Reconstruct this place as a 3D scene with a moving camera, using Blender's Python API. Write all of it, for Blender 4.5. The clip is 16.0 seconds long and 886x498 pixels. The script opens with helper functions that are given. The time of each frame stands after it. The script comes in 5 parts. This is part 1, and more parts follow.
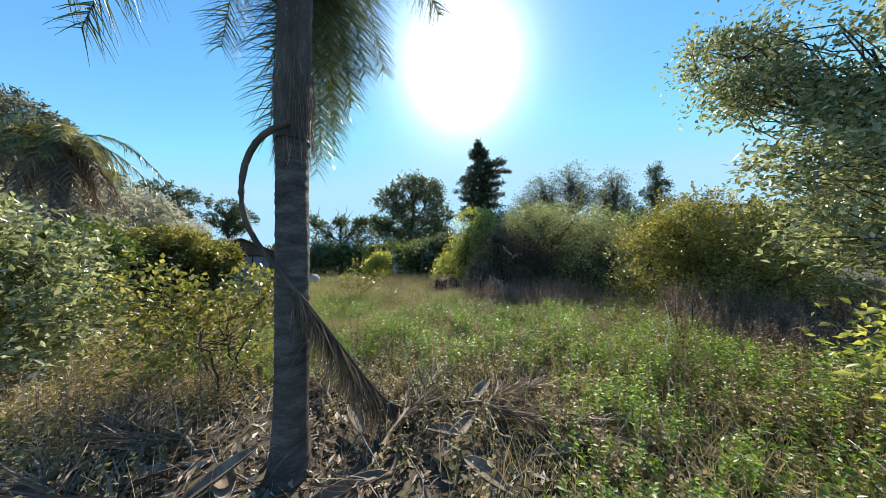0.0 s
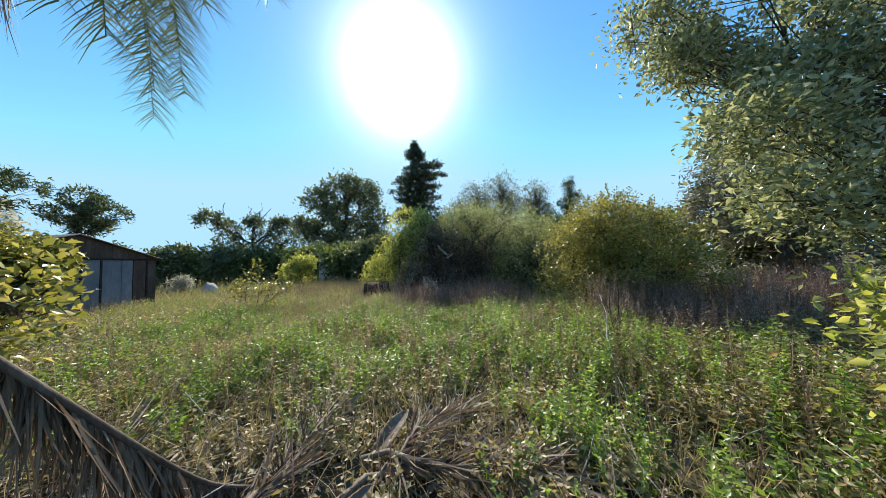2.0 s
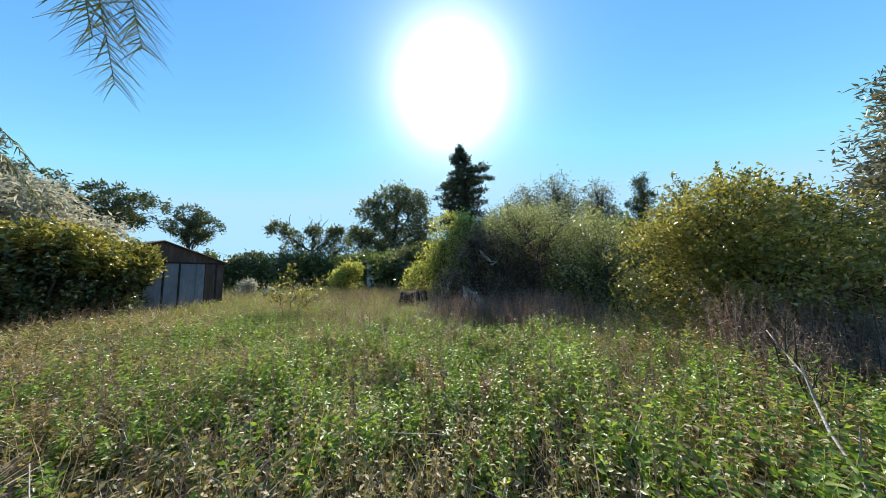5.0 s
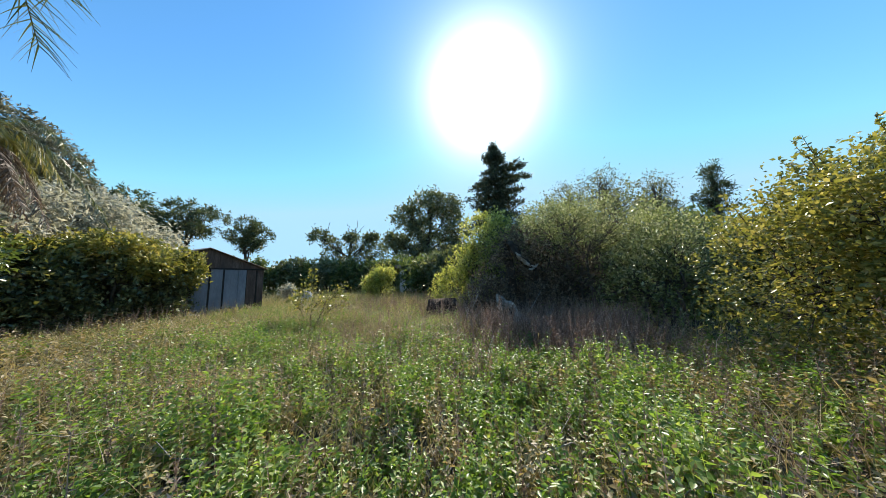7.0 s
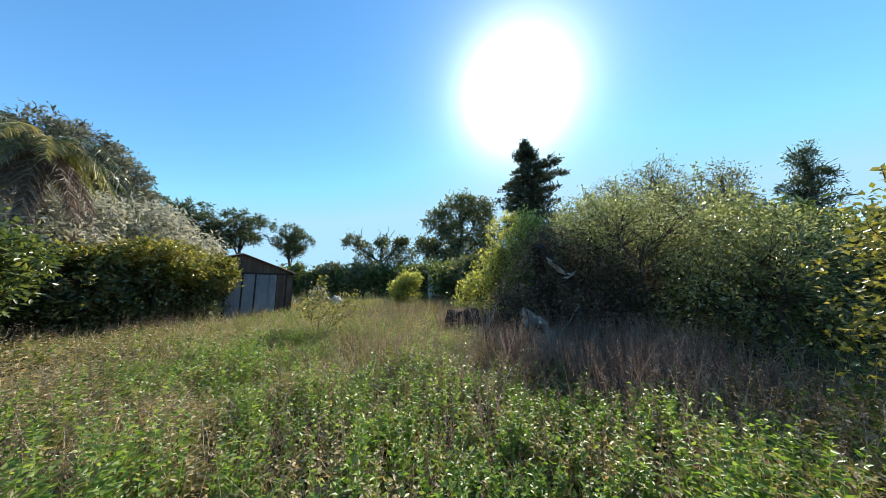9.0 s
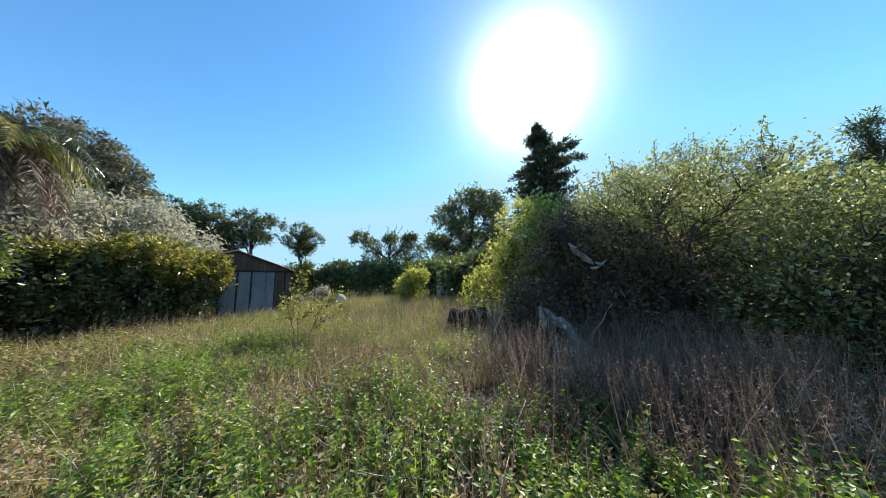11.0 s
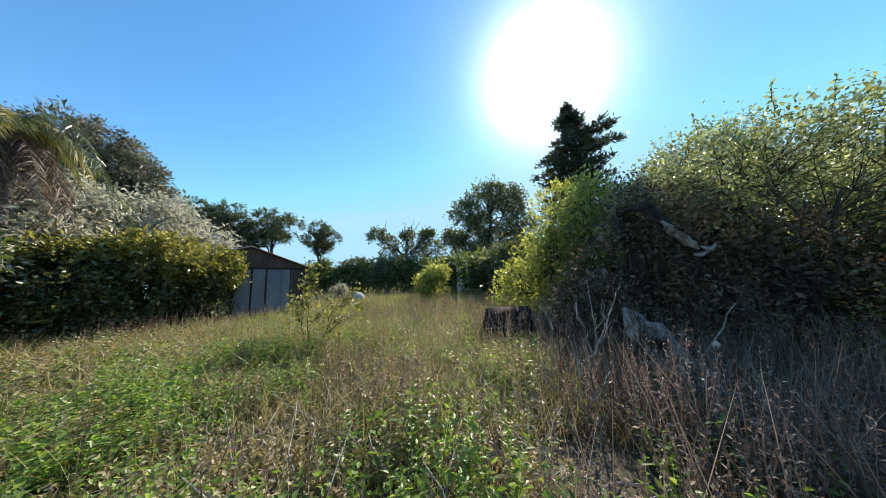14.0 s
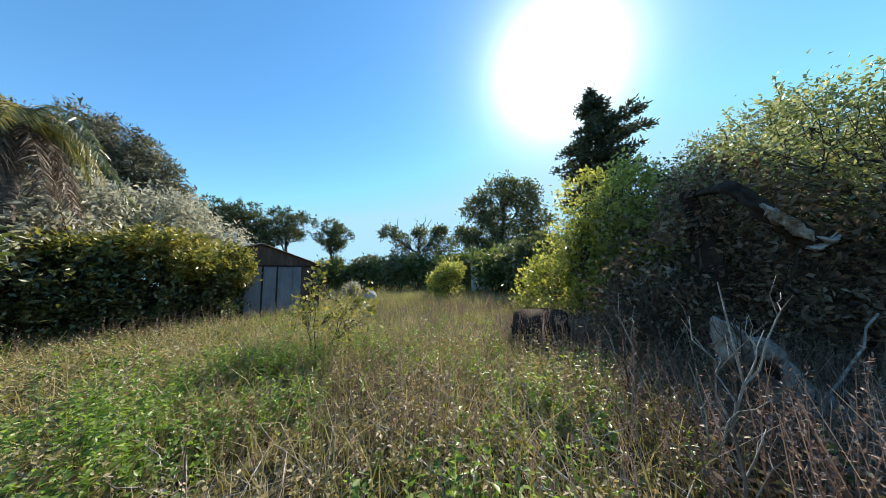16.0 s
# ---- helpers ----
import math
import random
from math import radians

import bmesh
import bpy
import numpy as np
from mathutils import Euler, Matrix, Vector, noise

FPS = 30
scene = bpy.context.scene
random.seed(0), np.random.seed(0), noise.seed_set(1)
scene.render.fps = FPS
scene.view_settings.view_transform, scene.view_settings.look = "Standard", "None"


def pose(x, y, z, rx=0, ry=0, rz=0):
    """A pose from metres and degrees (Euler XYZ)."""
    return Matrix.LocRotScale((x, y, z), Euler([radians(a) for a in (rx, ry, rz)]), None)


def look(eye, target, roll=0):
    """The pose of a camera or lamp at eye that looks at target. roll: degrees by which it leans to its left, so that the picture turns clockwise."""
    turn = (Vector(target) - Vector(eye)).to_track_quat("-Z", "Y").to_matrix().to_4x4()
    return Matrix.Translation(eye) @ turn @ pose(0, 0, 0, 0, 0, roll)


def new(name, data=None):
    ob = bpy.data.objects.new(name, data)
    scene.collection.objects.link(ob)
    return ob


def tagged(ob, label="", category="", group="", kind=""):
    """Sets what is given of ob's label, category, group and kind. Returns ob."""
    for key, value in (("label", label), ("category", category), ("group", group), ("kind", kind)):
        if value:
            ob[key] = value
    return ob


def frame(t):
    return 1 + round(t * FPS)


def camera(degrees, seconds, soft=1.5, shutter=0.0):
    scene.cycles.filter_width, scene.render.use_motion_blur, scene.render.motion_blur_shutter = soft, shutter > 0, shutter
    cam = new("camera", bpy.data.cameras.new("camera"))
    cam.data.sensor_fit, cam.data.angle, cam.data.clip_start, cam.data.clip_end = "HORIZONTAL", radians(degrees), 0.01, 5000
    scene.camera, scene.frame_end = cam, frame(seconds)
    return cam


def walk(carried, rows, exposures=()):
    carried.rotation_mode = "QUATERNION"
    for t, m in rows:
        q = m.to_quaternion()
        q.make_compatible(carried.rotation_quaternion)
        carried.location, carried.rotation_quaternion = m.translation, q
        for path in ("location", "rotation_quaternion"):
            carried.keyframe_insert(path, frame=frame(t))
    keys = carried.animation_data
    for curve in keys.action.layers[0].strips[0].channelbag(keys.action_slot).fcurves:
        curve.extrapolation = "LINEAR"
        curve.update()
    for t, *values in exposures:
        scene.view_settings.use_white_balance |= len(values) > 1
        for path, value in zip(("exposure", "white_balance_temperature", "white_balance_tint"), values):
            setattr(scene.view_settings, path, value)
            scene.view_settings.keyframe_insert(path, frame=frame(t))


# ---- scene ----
cam = camera(121.1, 16.0, soft=0.8)
PATH = [
    (0, (0.107, 1.116, 1.667), (0.068, 3.114, 1.753), -1.79),
    (0.5, (0.212, 1.31, 1.598), (0.424, 3.297, 1.684), -2.26),
    (1, (0.274, 1.452, 1.526), (0.73, 3.397, 1.613), -2.91),
    (1.5, (0.352, 1.703, 1.452), (0.864, 3.634, 1.553), -2.76),
    (2, (0.415, 1.985, 1.432), (0.861, 3.932, 1.548), -2.49),
    (2.5, (0.432, 2.293, 1.396), (0.817, 4.252, 1.519), -2.4),
    (3, (0.411, 2.448, 1.414), (0.73, 4.418, 1.557), -1.96),
    (3.5, (0.451, 2.552, 1.366), (0.704, 4.53, 1.522), -1.73),
    (4, (0.621, 2.738, 1.377), (0.812, 4.722, 1.553), -1.63),
    (6.5, (1.023, 3.854, 1.365), (0.879, 5.835, 1.595), -1.4),
    (7, (1.078, 4.122, 1.413), (0.862, 6.095, 1.66), -1.36),
    (7.5, (1.232, 4.339, 1.367), (0.951, 6.303, 1.626), -1.12),
    (8, (1.422, 4.516, 1.34), (1.06, 6.465, 1.601), -0.83),
    (8.5, (1.438, 4.817, 1.397), (1.013, 6.752, 1.672), -0.69),
    (9, (1.425, 5.089, 1.532), (0.945, 7.01, 1.817), -0.66),
    (11.5, (1.476, 6.491, 1.457), (0.889, 8.385, 1.719), -1.58),
    (12, (1.535, 6.622, 1.456), (0.928, 8.51, 1.715), -1.75),
    (12.5, (1.501, 6.76, 1.491), (0.869, 8.642, 1.737), -1.73),
    (13, (1.26, 6.916, 1.502), (0.607, 8.789, 1.752), -1.71),
    (13.5, (0.926, 7.174, 1.419), (0.256, 9.042, 1.672), -1.72),
    (14, (0.694, 7.273, 1.426), (0.004, 9.134, 1.674), -1.74),
    (14.5, (0.477, 7.398, 1.452), (-0.232, 9.252, 1.694), -1.69),
    (15, (0.337, 7.493, 1.461), (-0.395, 9.339, 1.701), -1.5),
    (15.5, (0.275, 7.701, 1.467), (-0.477, 9.539, 1.701), -1.54),
    (16, (0.237, 7.834, 1.462), (-0.536, 9.664, 1.695), -1.6),
]
walk(cam, [(t, look(*v)) for t, *v in PATH])

# ---- world and sun ----
SUN_AZ, SUN_EL = 4.6, 38.5          # degrees to the right of +y, and above the horizon
az, el = radians(SUN_AZ), radians(SUN_EL)
SUN_DIR = Vector((math.sin(az) * math.cos(el), math.cos(az) * math.cos(el), math.sin(el)))

world = bpy.data.worlds.new("world")
scene.world = world
world.use_nodes = True
wn, wl = world.node_tree.nodes, world.node_tree.links
wn.clear()
sky = wn.new("ShaderNodeTexSky")
sky.sky_type = "NISHITA"
sky.sun_disc = False
sky.sun_elevation, sky.sun_rotation = el, az
sky.air_density, sky.dust_density, sky.ozone_density, sky.altitude = 1.0, 0.06, 2.8, 250
bg = wn.new("ShaderNodeBackground")
bg.inputs["Strength"].default_value = 0.162
vivid = wn.new("ShaderNodeHueSaturation")
vivid.inputs["Saturation"].default_value = 1.2
vivid.inputs["Hue"].default_value = 0.492
wl.new(sky.outputs["Color"], vivid.inputs["Color"])
limit = wn.new("ShaderNodeVectorMath")
limit.operation = "MINIMUM"
limit.inputs[1].default_value = (1.8, 3.1, 4.2)
wl.new(vivid.outputs["Color"], limit.inputs[0])
wl.new(limit.outputs["Vector"], bg.inputs["Color"])
# the bright aureole round the sun itself
coord = wn.new("ShaderNodeTexCoord")
dot = wn.new("ShaderNodeVectorMath")
dot.operation = "DOT_PRODUCT"
dot.inputs[1].default_value = SUN_DIR
wl.new(coord.outputs["Generated"], dot.inputs[0])
halo = wn.new("ShaderNodeMath")
halo.operation = "POWER"
halo.inputs[1].default_value = 24.0
clampd = wn.new("ShaderNodeMath")
clampd.operation = "MAXIMUM"
clampd.inputs[1].default_value = 0.0
wl.new(dot.outputs["Value"], clampd.inputs[0])
wl.new(clampd.outputs[0], halo.inputs[0])
core = wn.new("ShaderNodeMath")
core.operation = "POWER"
core.inputs[1].default_value = 95.0
wl.new(clampd.outputs[0], core.inputs[0])
disc = wn.new("ShaderNodeMath")
disc.operation = "MULTIPLY"
disc.inputs[1].default_value = 1.5
wl.new(core.outputs[0], disc.inputs[0])
haze = wn.new("ShaderNodeMath")
haze.operation = "MULTIPLY_ADD"
haze.inputs[1].default_value = 0.14
wl.new(halo.outputs[0], haze.inputs[0])
wl.new(disc.outputs[0], haze.inputs[2])
glow = wn.new("ShaderNodeBackground")
glow.inputs["Color"].default_value = (1.0, 0.98, 0.94, 1)
wl.new(haze.outputs[0], glow.inputs["Strength"])
both = wn.new("ShaderNodeAddShader")
wout = wn.new("ShaderNodeOutputWorld")
wl.new(bg.outputs[0], both.inputs[0])
wl.new(glow.outputs[0], both.inputs[1])
wl.new(both.outputs[0], wout.inputs["Surface"])

sun = new("sun", bpy.data.lights.new("sun", "SUN"))
sun.data.energy, sun.data.angle, sun.data.color = 5.0, radians(0.53), (1.0, 0.92, 0.79)
sun.matrix_world = look(SUN_DIR * 60, (0, 0, 0))
scene.view_settings.exposure = 0.7


# ---- materials ----
def material(name, rough=0.8, spec=0.3):
    m = bpy.data.materials.new(name)
    m.use_nodes = True
    b = m.node_tree.nodes["Principled BSDF"]
    b.inputs["Roughness"].default_value = rough
    b.inputs["Specular IOR Level"].default_value = spec
    return m, m.node_tree.nodes, m.node_tree.links, b


def ramp(nodes, stops):
    r = nodes.new("ShaderNodeValToRGB")
    while len(r.color_ramp.elements) < len(stops):
        r.color_ramp.elements.new(0.5)
    for e, (p, c) in zip(r.color_ramp.elements, stops):
        e.position, e.color = p, (*c, 1)
    return r


def foliage(name, stops, through_light=0.45, rough=0.45, spec=0.35, warm=(1.25, 1.25, 0.5)):
    """A thin leaf: colour varies from leaf to leaf and in large patches; light passes through it."""
    m, n, l, b = material(name, rough, spec)
    geo = n.new("ShaderNodeNewGeometry")
    tc = n.new("ShaderNodeTexCoord")
    big = n.new("ShaderNodeTexNoise")
    big.inputs["Scale"].default_value = 0.9
    big.inputs["Detail"].default_value = 3
    l.new(tc.outputs["Object"], big.inputs["Vector"])
    mix = n.new("ShaderNodeMath")
    mix.operation = "MULTIPLY_ADD"
    mix.inputs[1].default_value = 0.8
    half = n.new("ShaderNodeMath")
    half.operation = "MULTIPLY_ADD"
    half.inputs[1].default_value, half.inputs[2].default_value = 0.9, -0.36
    l.new(big.outputs["Fac"], half.inputs[0])
    l.new(geo.outputs["Random Per Island"], mix.inputs[0])
    l.new(half.outputs[0], mix.inputs[2])
    r = ramp(n, [(p, tuple(min(0.8, v * 1.45) for v in c)) for p, c in stops])
    l.new(mix.outputs[0], r.inputs["Fac"])
    l.new(r.outputs["Color"], b.inputs["Base Color"])
    t = n.new("ShaderNodeBsdfTranslucent")
    tint = n.new("ShaderNodeMix")
    tint.data_type, tint.blend_type = "RGBA", "MULTIPLY"
    tint.inputs[0].default_value = 1.0
    l.new(r.outputs["Color"], tint.inputs[6])
    tint.inputs[7].default_value = (*warm, 1)
    l.new(tint.outputs[2], t.inputs["Color"])
    ms = n.new("ShaderNodeMixShader")
    ms.inputs[0].default_value = through_light
    l.new(b.outputs[0], ms.inputs[1])
    l.new(t.outputs[0], ms.inputs[2])
    l.new(ms.outputs[0], n["Material Output"].inputs["Surface"])
    return m


def rough_stuff(name, stops, scale=6.0, rough=0.85, bump=0.4, stretch=(1, 1, 1), spec=0.2, fine=9.0):
    """Bark, wood, soil, rust: two scales of noise for colour and relief."""
    m, n, l, b = material(name, rough, spec)
    tc = n.new("ShaderNodeTexCoord")
    mp = n.new("ShaderNodeMapping")
    mp.inputs["Scale"].default_value = stretch
    l.new(tc.outputs["Object"], mp.inputs["Vector"])
    n1 = n.new("ShaderNodeTexNoise")
    n1.inputs["Scale"].default_value, n1.inputs["Detail"].default_value, n1.inputs["Roughness"].default_value = scale, 8, 0.65
    n2 = n.new("ShaderNodeTexNoise")
    n2.inputs["Scale"].default_value, n2.inputs["Detail"].default_value = scale * fine, 4
    l.new(mp.outputs[0], n1.inputs["Vector"])
    l.new(mp.outputs[0], n2.inputs["Vector"])
    mx = n.new("ShaderNodeMath")
    mx.operation = "MULTIPLY_ADD"
    mx.inputs[1].default_value = 0.4
    sub = n.new("ShaderNodeMath")
    sub.operation = "MULTIPLY_ADD"
    sub.inputs[1].default_value, sub.inputs[2].default_value = 1.3, -0.35
    l.new(n1.outputs["Fac"], sub.inputs[0])
    l.new(n2.outputs["Fac"], mx.inputs[0])
    l.new(sub.outputs[0], mx.inputs[2])
    r = ramp(n, stops)
    l.new(mx.outputs[0], r.inputs["Fac"])
    l.new(r.outputs["Color"], b.inputs["Base Color"])
    bp = n.new("ShaderNodeBump")
    bp.inputs["Strength"].default_value, bp.inputs["Distance"].default_value = bump, 0.02
    l.new(mx.outputs[0], bp.inputs["Height"])
    l.new(bp.outputs[0], b.inputs["Normal"])
    return m


M_WEED = foliage("weed_leaf", [(0.0, (0.05, 0.085, 0.018)), (0.35, (0.105, 0.165, 0.036)), (0.7, (0.175, 0.235, 0.06)), (1.0, (0.31, 0.32, 0.12))], 0.5, 0.38, 0.45, warm=(1.12, 1.22, 0.5))
M_WEED_DULL = foliage("dull_weed_leaf", [(0.0, (0.07, 0.076, 0.035)), (0.35, (0.15, 0.14, 0.065)), (0.65, (0.24, 0.195, 0.108)), (1.0, (0.40, 0.325, 0.22))], 0.38, 0.45, 0.32, warm=(1.2, 1.06, 0.62))
M_GRASS = foliage("field_grass", [(0.0, (0.10, 0.115, 0.04)), (0.35, (0.18, 0.175, 0.07)), (0.65, (0.28, 0.235, 0.12)), (1.0, (0.42, 0.34, 0.21))], 0.35, warm=(1.1, 1.05, 0.7))
M_STRAW = foliage("dry_straw", [(0.0, (0.16, 0.11, 0.065)), (0.4, (0.27, 0.20, 0.125)), (0.75, (0.38, 0.30, 0.20)), (1.0, (0.55, 0.48, 0.37))], 0.25, 0.6, warm=(1.05, 1.0, 0.8))
M_REDWEED = foliage("reddish_dry_weed", [(0.0, (0.07, 0.048, 0.039)), (0.4, (0.155, 0.108, 0.084)), (0.75, (0.25, 0.185, 0.147)), (1.0, (0.42, 0.345, 0.28))], 0.2, 0.7, 0.15, warm=(1.1, 0.95, 0.85))
M_LITTER = foliage("leaf_litter", [(0.0, (0.045, 0.031, 0.023)), (0.4, (0.11, 0.078, 0.057)), (0.75, (0.22, 0.17, 0.13)), (1.0, (0.50, 0.44, 0.37))], 0.15, 0.6, warm=(1, 0.95, 0.8))
M_GREEN_BUSH = foliage("bright_shrub_leaf", [(0.0, (0.11, 0.135, 0.040)), (0.35, (0.21, 0.235, 0.072)), (0.7, (0.33, 0.33, 0.12)), (1.0, (0.48, 0.46, 0.23))], 0.58, 0.28, 0.6, warm=(1.2, 1.15, 0.55))
M_DARK_BUSH = foliage("dark_shrub_leaf", [(0.0, (0.03, 0.048, 0.02)), (0.35, (0.06, 0.085, 0.032)), (0.7, (0.11, 0.135, 0.05)), (1.0, (0.23, 0.225, 0.10))], 0.38, 0.30, 0.6)
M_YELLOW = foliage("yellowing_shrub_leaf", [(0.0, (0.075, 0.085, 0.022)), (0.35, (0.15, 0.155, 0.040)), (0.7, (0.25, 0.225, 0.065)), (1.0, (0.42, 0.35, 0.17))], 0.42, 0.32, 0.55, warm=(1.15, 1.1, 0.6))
M_OLIVE = foliage("olive_shrub_leaf", [(0.0, (0.065, 0.080, 0.036)), (0.35, (0.135, 0.155, 0.068)), (0.7, (0.225, 0.24, 0.11)), (1.0, (0.47, 0.46, 0.31))], 0.46, 0.27, 0.7, warm=(1.15, 1.13, 0.7))
M_DEADLEAF = foliage("withered_leaf", [(0.0, (0.05, 0.035, 0.025)), (0.4, (0.11, 0.08, 0.055)), (0.75, (0.19, 0.145, 0.10)), (1.0, (0.32, 0.26, 0.19))], 0.3, 0.6, 0.2, warm=(1.1, 1, 0.8))
# hedge's side away from the sun: its shade is put into this dark colour
M_HEDGE_SHADED = foliage("shaded_hedge_leaf", [(0.0, (0.028, 0.035, 0.018)), (0.35, (0.062, 0.072, 0.030)), (0.7, (0.12, 0.125, 0.05)), (1.0, (0.25, 0.23, 0.11))], 0.2, 0.32, 0.5)
M_GLOSSY = foliage("glossy_tree_leaf", [(0.0, (0.07, 0.082, 0.045)), (0.35, (0.16, 0.178, 0.095)), (0.7, (0.28, 0.285, 0.165)), (1.0, (0.53, 0.51, 0.39))], 0.46, 0.20, 0.9, warm=(1.12, 1.1, 0.75))
M_CONIFER = foliage("cypress_spray", [(0.0, (0.02, 0.03, 0.02)), (0.5, (0.045, 0.055, 0.035)), (1.0, (0.10, 0.095, 0.06))], 0.2, 0.5)
M_PINE = foliage("pine_needles", [(0.0, (0.03, 0.045, 0.028)), (0.5, (0.065, 0.085, 0.048)), (1.0, (0.13, 0.14, 0.08))], 0.25, 0.5)
M_SILVER = foliage("silvery_leaf", [(0.0, (0.16, 0.165, 0.13)), (0.4, (0.28, 0.275, 0.22)), (0.75, (0.40, 0.38, 0.31)), (1.0, (0.52, 0.49, 0.41))], 0.4, 0.5, warm=(1.05, 1.02, 0.85))
M_EUCA = foliage("grey_green_leaf", [(0.0, (0.045, 0.055, 0.032)), (0.4, (0.085, 0.10, 0.052)), (0.75, (0.135, 0.145, 0.08)), (1.0, (0.25, 0.235, 0.14))], 0.3, 0.35, 0.5)
M_AIRY = foliage("sparse_tree_leaf", [(0.0, (0.055, 0.06, 0.04)), (0.4, (0.10, 0.105, 0.065)), (0.75, (0.15, 0.15, 0.09)), (1.0, (0.24, 0.22, 0.14))], 0.35)
M_PALM_GREEN = foliage("palm_leaflet", [(0.0, (0.03, 0.045, 0.024)), (0.5, (0.07, 0.085, 0.045)), (1.0, (0.16, 0.165, 0.09))], 0.3, 0.3, 0.6)
M_PALM_DRY = foliage("dry_palm_leaflet", [(0.0, (0.06, 0.040, 0.028)), (0.4, (0.105, 0.075, 0.054)), (0.75, (0.175, 0.132, 0.098)), (1.0, (0.36, 0.305, 0.245))], 0.2, 0.55, 0.3, warm=(1.1, 0.98, 0.8))
M_GREYTREE = foliage("feathery_grey_leaf", [(0.0, (0.055, 0.06, 0.042)), (0.4, (0.105, 0.11, 0.075)), (0.75, (0.17, 0.165, 0.12)), (1.0, (0.30, 0.27, 0.20))], 0.28, 0.45, 0.35, warm=(1.1, 1.05, 0.8))
M_PALM_OLIVE = foliage("yellowing_palm_leaflet", [(0.0, (0.07, 0.075, 0.03)), (0.4, (0.14, 0.135, 0.055)), (0.75, (0.22, 0.19, 0.085)), (1.0, (0.38, 0.30, 0.17))], 0.3, 0.4, 0.4)
M_PALM_TRUNK = rough_stuff("palm_trunk_bark", [(0.2, (0.045, 0.036, 0.032)), (0.5, (0.10, 0.084, 0.075)), (0.8, (0.21, 0.18, 0.16))], 5, 0.75, 0.9, (1, 1, 3.0))
M_BARK = rough_stuff("bark", [(0.2, (0.035, 0.028, 0.022)), (0.55, (0.085, 0.068, 0.052)), (0.9, (0.17, 0.14, 0.11))], 7, 0.9, 0.8, (1, 1, 0.3))
M_DEADWOOD = rough_stuff("weathered_dead_wood", [(0.15, (0.05, 0.038, 0.03)), (0.4, (0.20, 0.165, 0.135)), (0.6, (0.40, 0.365, 0.325)), (0.85, (0.56, 0.53, 0.49))], 6, 0.85, 0.9, (1, 1, 0.35))
M_DARKWOOD = rough_stuff("rotten_dark_wood", [(0.2, (0.02, 0.016, 0.013)), (0.6, (0.055, 0.042, 0.033)), (0.9, (0.13, 0.10, 0.08))], 6, 0.95, 1.0, spec=0.05)
M_SOIL = rough_stuff("soil_with_litter", [(0.2, (0.035, 0.028, 0.02)), (0.45, (0.075, 0.06, 0.04)), (0.7, (0.12, 0.10, 0.06)), (0.95, (0.20, 0.17, 0.11))], 1.2, 0.95, 0.8, fine=14)
M_PANEL = rough_stuff("faded_blue_grey_sheet", [(0.2, (0.10, 0.107, 0.12)), (0.5, (0.17, 0.18, 0.205)), (0.85, (0.26, 0.268, 0.29))], 2.2, 0.55, 0.15, (1, 1, 0.3), 0.4)
M_RUSTWOOD = rough_stuff("rust_brown_board", [(0.2, (0.045, 0.030, 0.025)), (0.5, (0.10, 0.066, 0.052)), (0.85, (0.19, 0.14, 0.115))], 3, 0.85, 0.4, (1, 1, 0.25))
M_DARKGAP = rough_stuff("dark_timber", [(0.2, (0.015, 0.013, 0.012)), (0.7, (0.05, 0.042, 0.036))], 5, 0.9, 0.3)
M_ROOF = rough_stuff("old_roof_sheet", [(0.2, (0.10, 0.08, 0.07)), (0.5, (0.20, 0.165, 0.145)), (0.85, (0.32, 0.28, 0.25))], 2.5, 0.7, 0.3, spec=0.35)
M_WHITEWASH = rough_stuff("stained_whitewash", [(0.15, (0.36, 0.34, 0.31)), (0.5, (0.60, 0.58, 0.55)), (0.9, (0.74, 0.73, 0.70))], 1.5, 0.9, 0.3)
M_STONE = rough_stuff("pale_stone", [(0.2, (0.25, 0.24, 0.22)), (0.5, (0.40, 0.385, 0.36)), (0.9, (0.55, 0.54, 0.51))], 4, 0.9, 0.7)
M_FLUFF = foliage("seed_fluff", [(0.0, (0.40, 0.39, 0.36)), (0.5, (0.50, 0.49, 0.47)), (1.0, (0.55, 0.55, 0.53))], 0.4, 0.8, 0.1, warm=(1, 1, 0.95))
M_PETIOLE = rough_stuff("brown_frond_stalk", [(0.2, (0.045, 0.032, 0.026)), (0.5, (0.10, 0.075, 0.06)), (0.9, (0.22, 0.18, 0.145))], 6, 0.7, 0.5, (1, 1, 0.3))
M_SPATHE = rough_stuff("woody_palm_spathe", [(0.2, (0.07, 0.05, 0.036)), (0.5, (0.17, 0.13, 0.095)), (0.9, (0.38, 0.32, 0.25))], 5, 0.7, 0.5, (1, 1, 0.2))


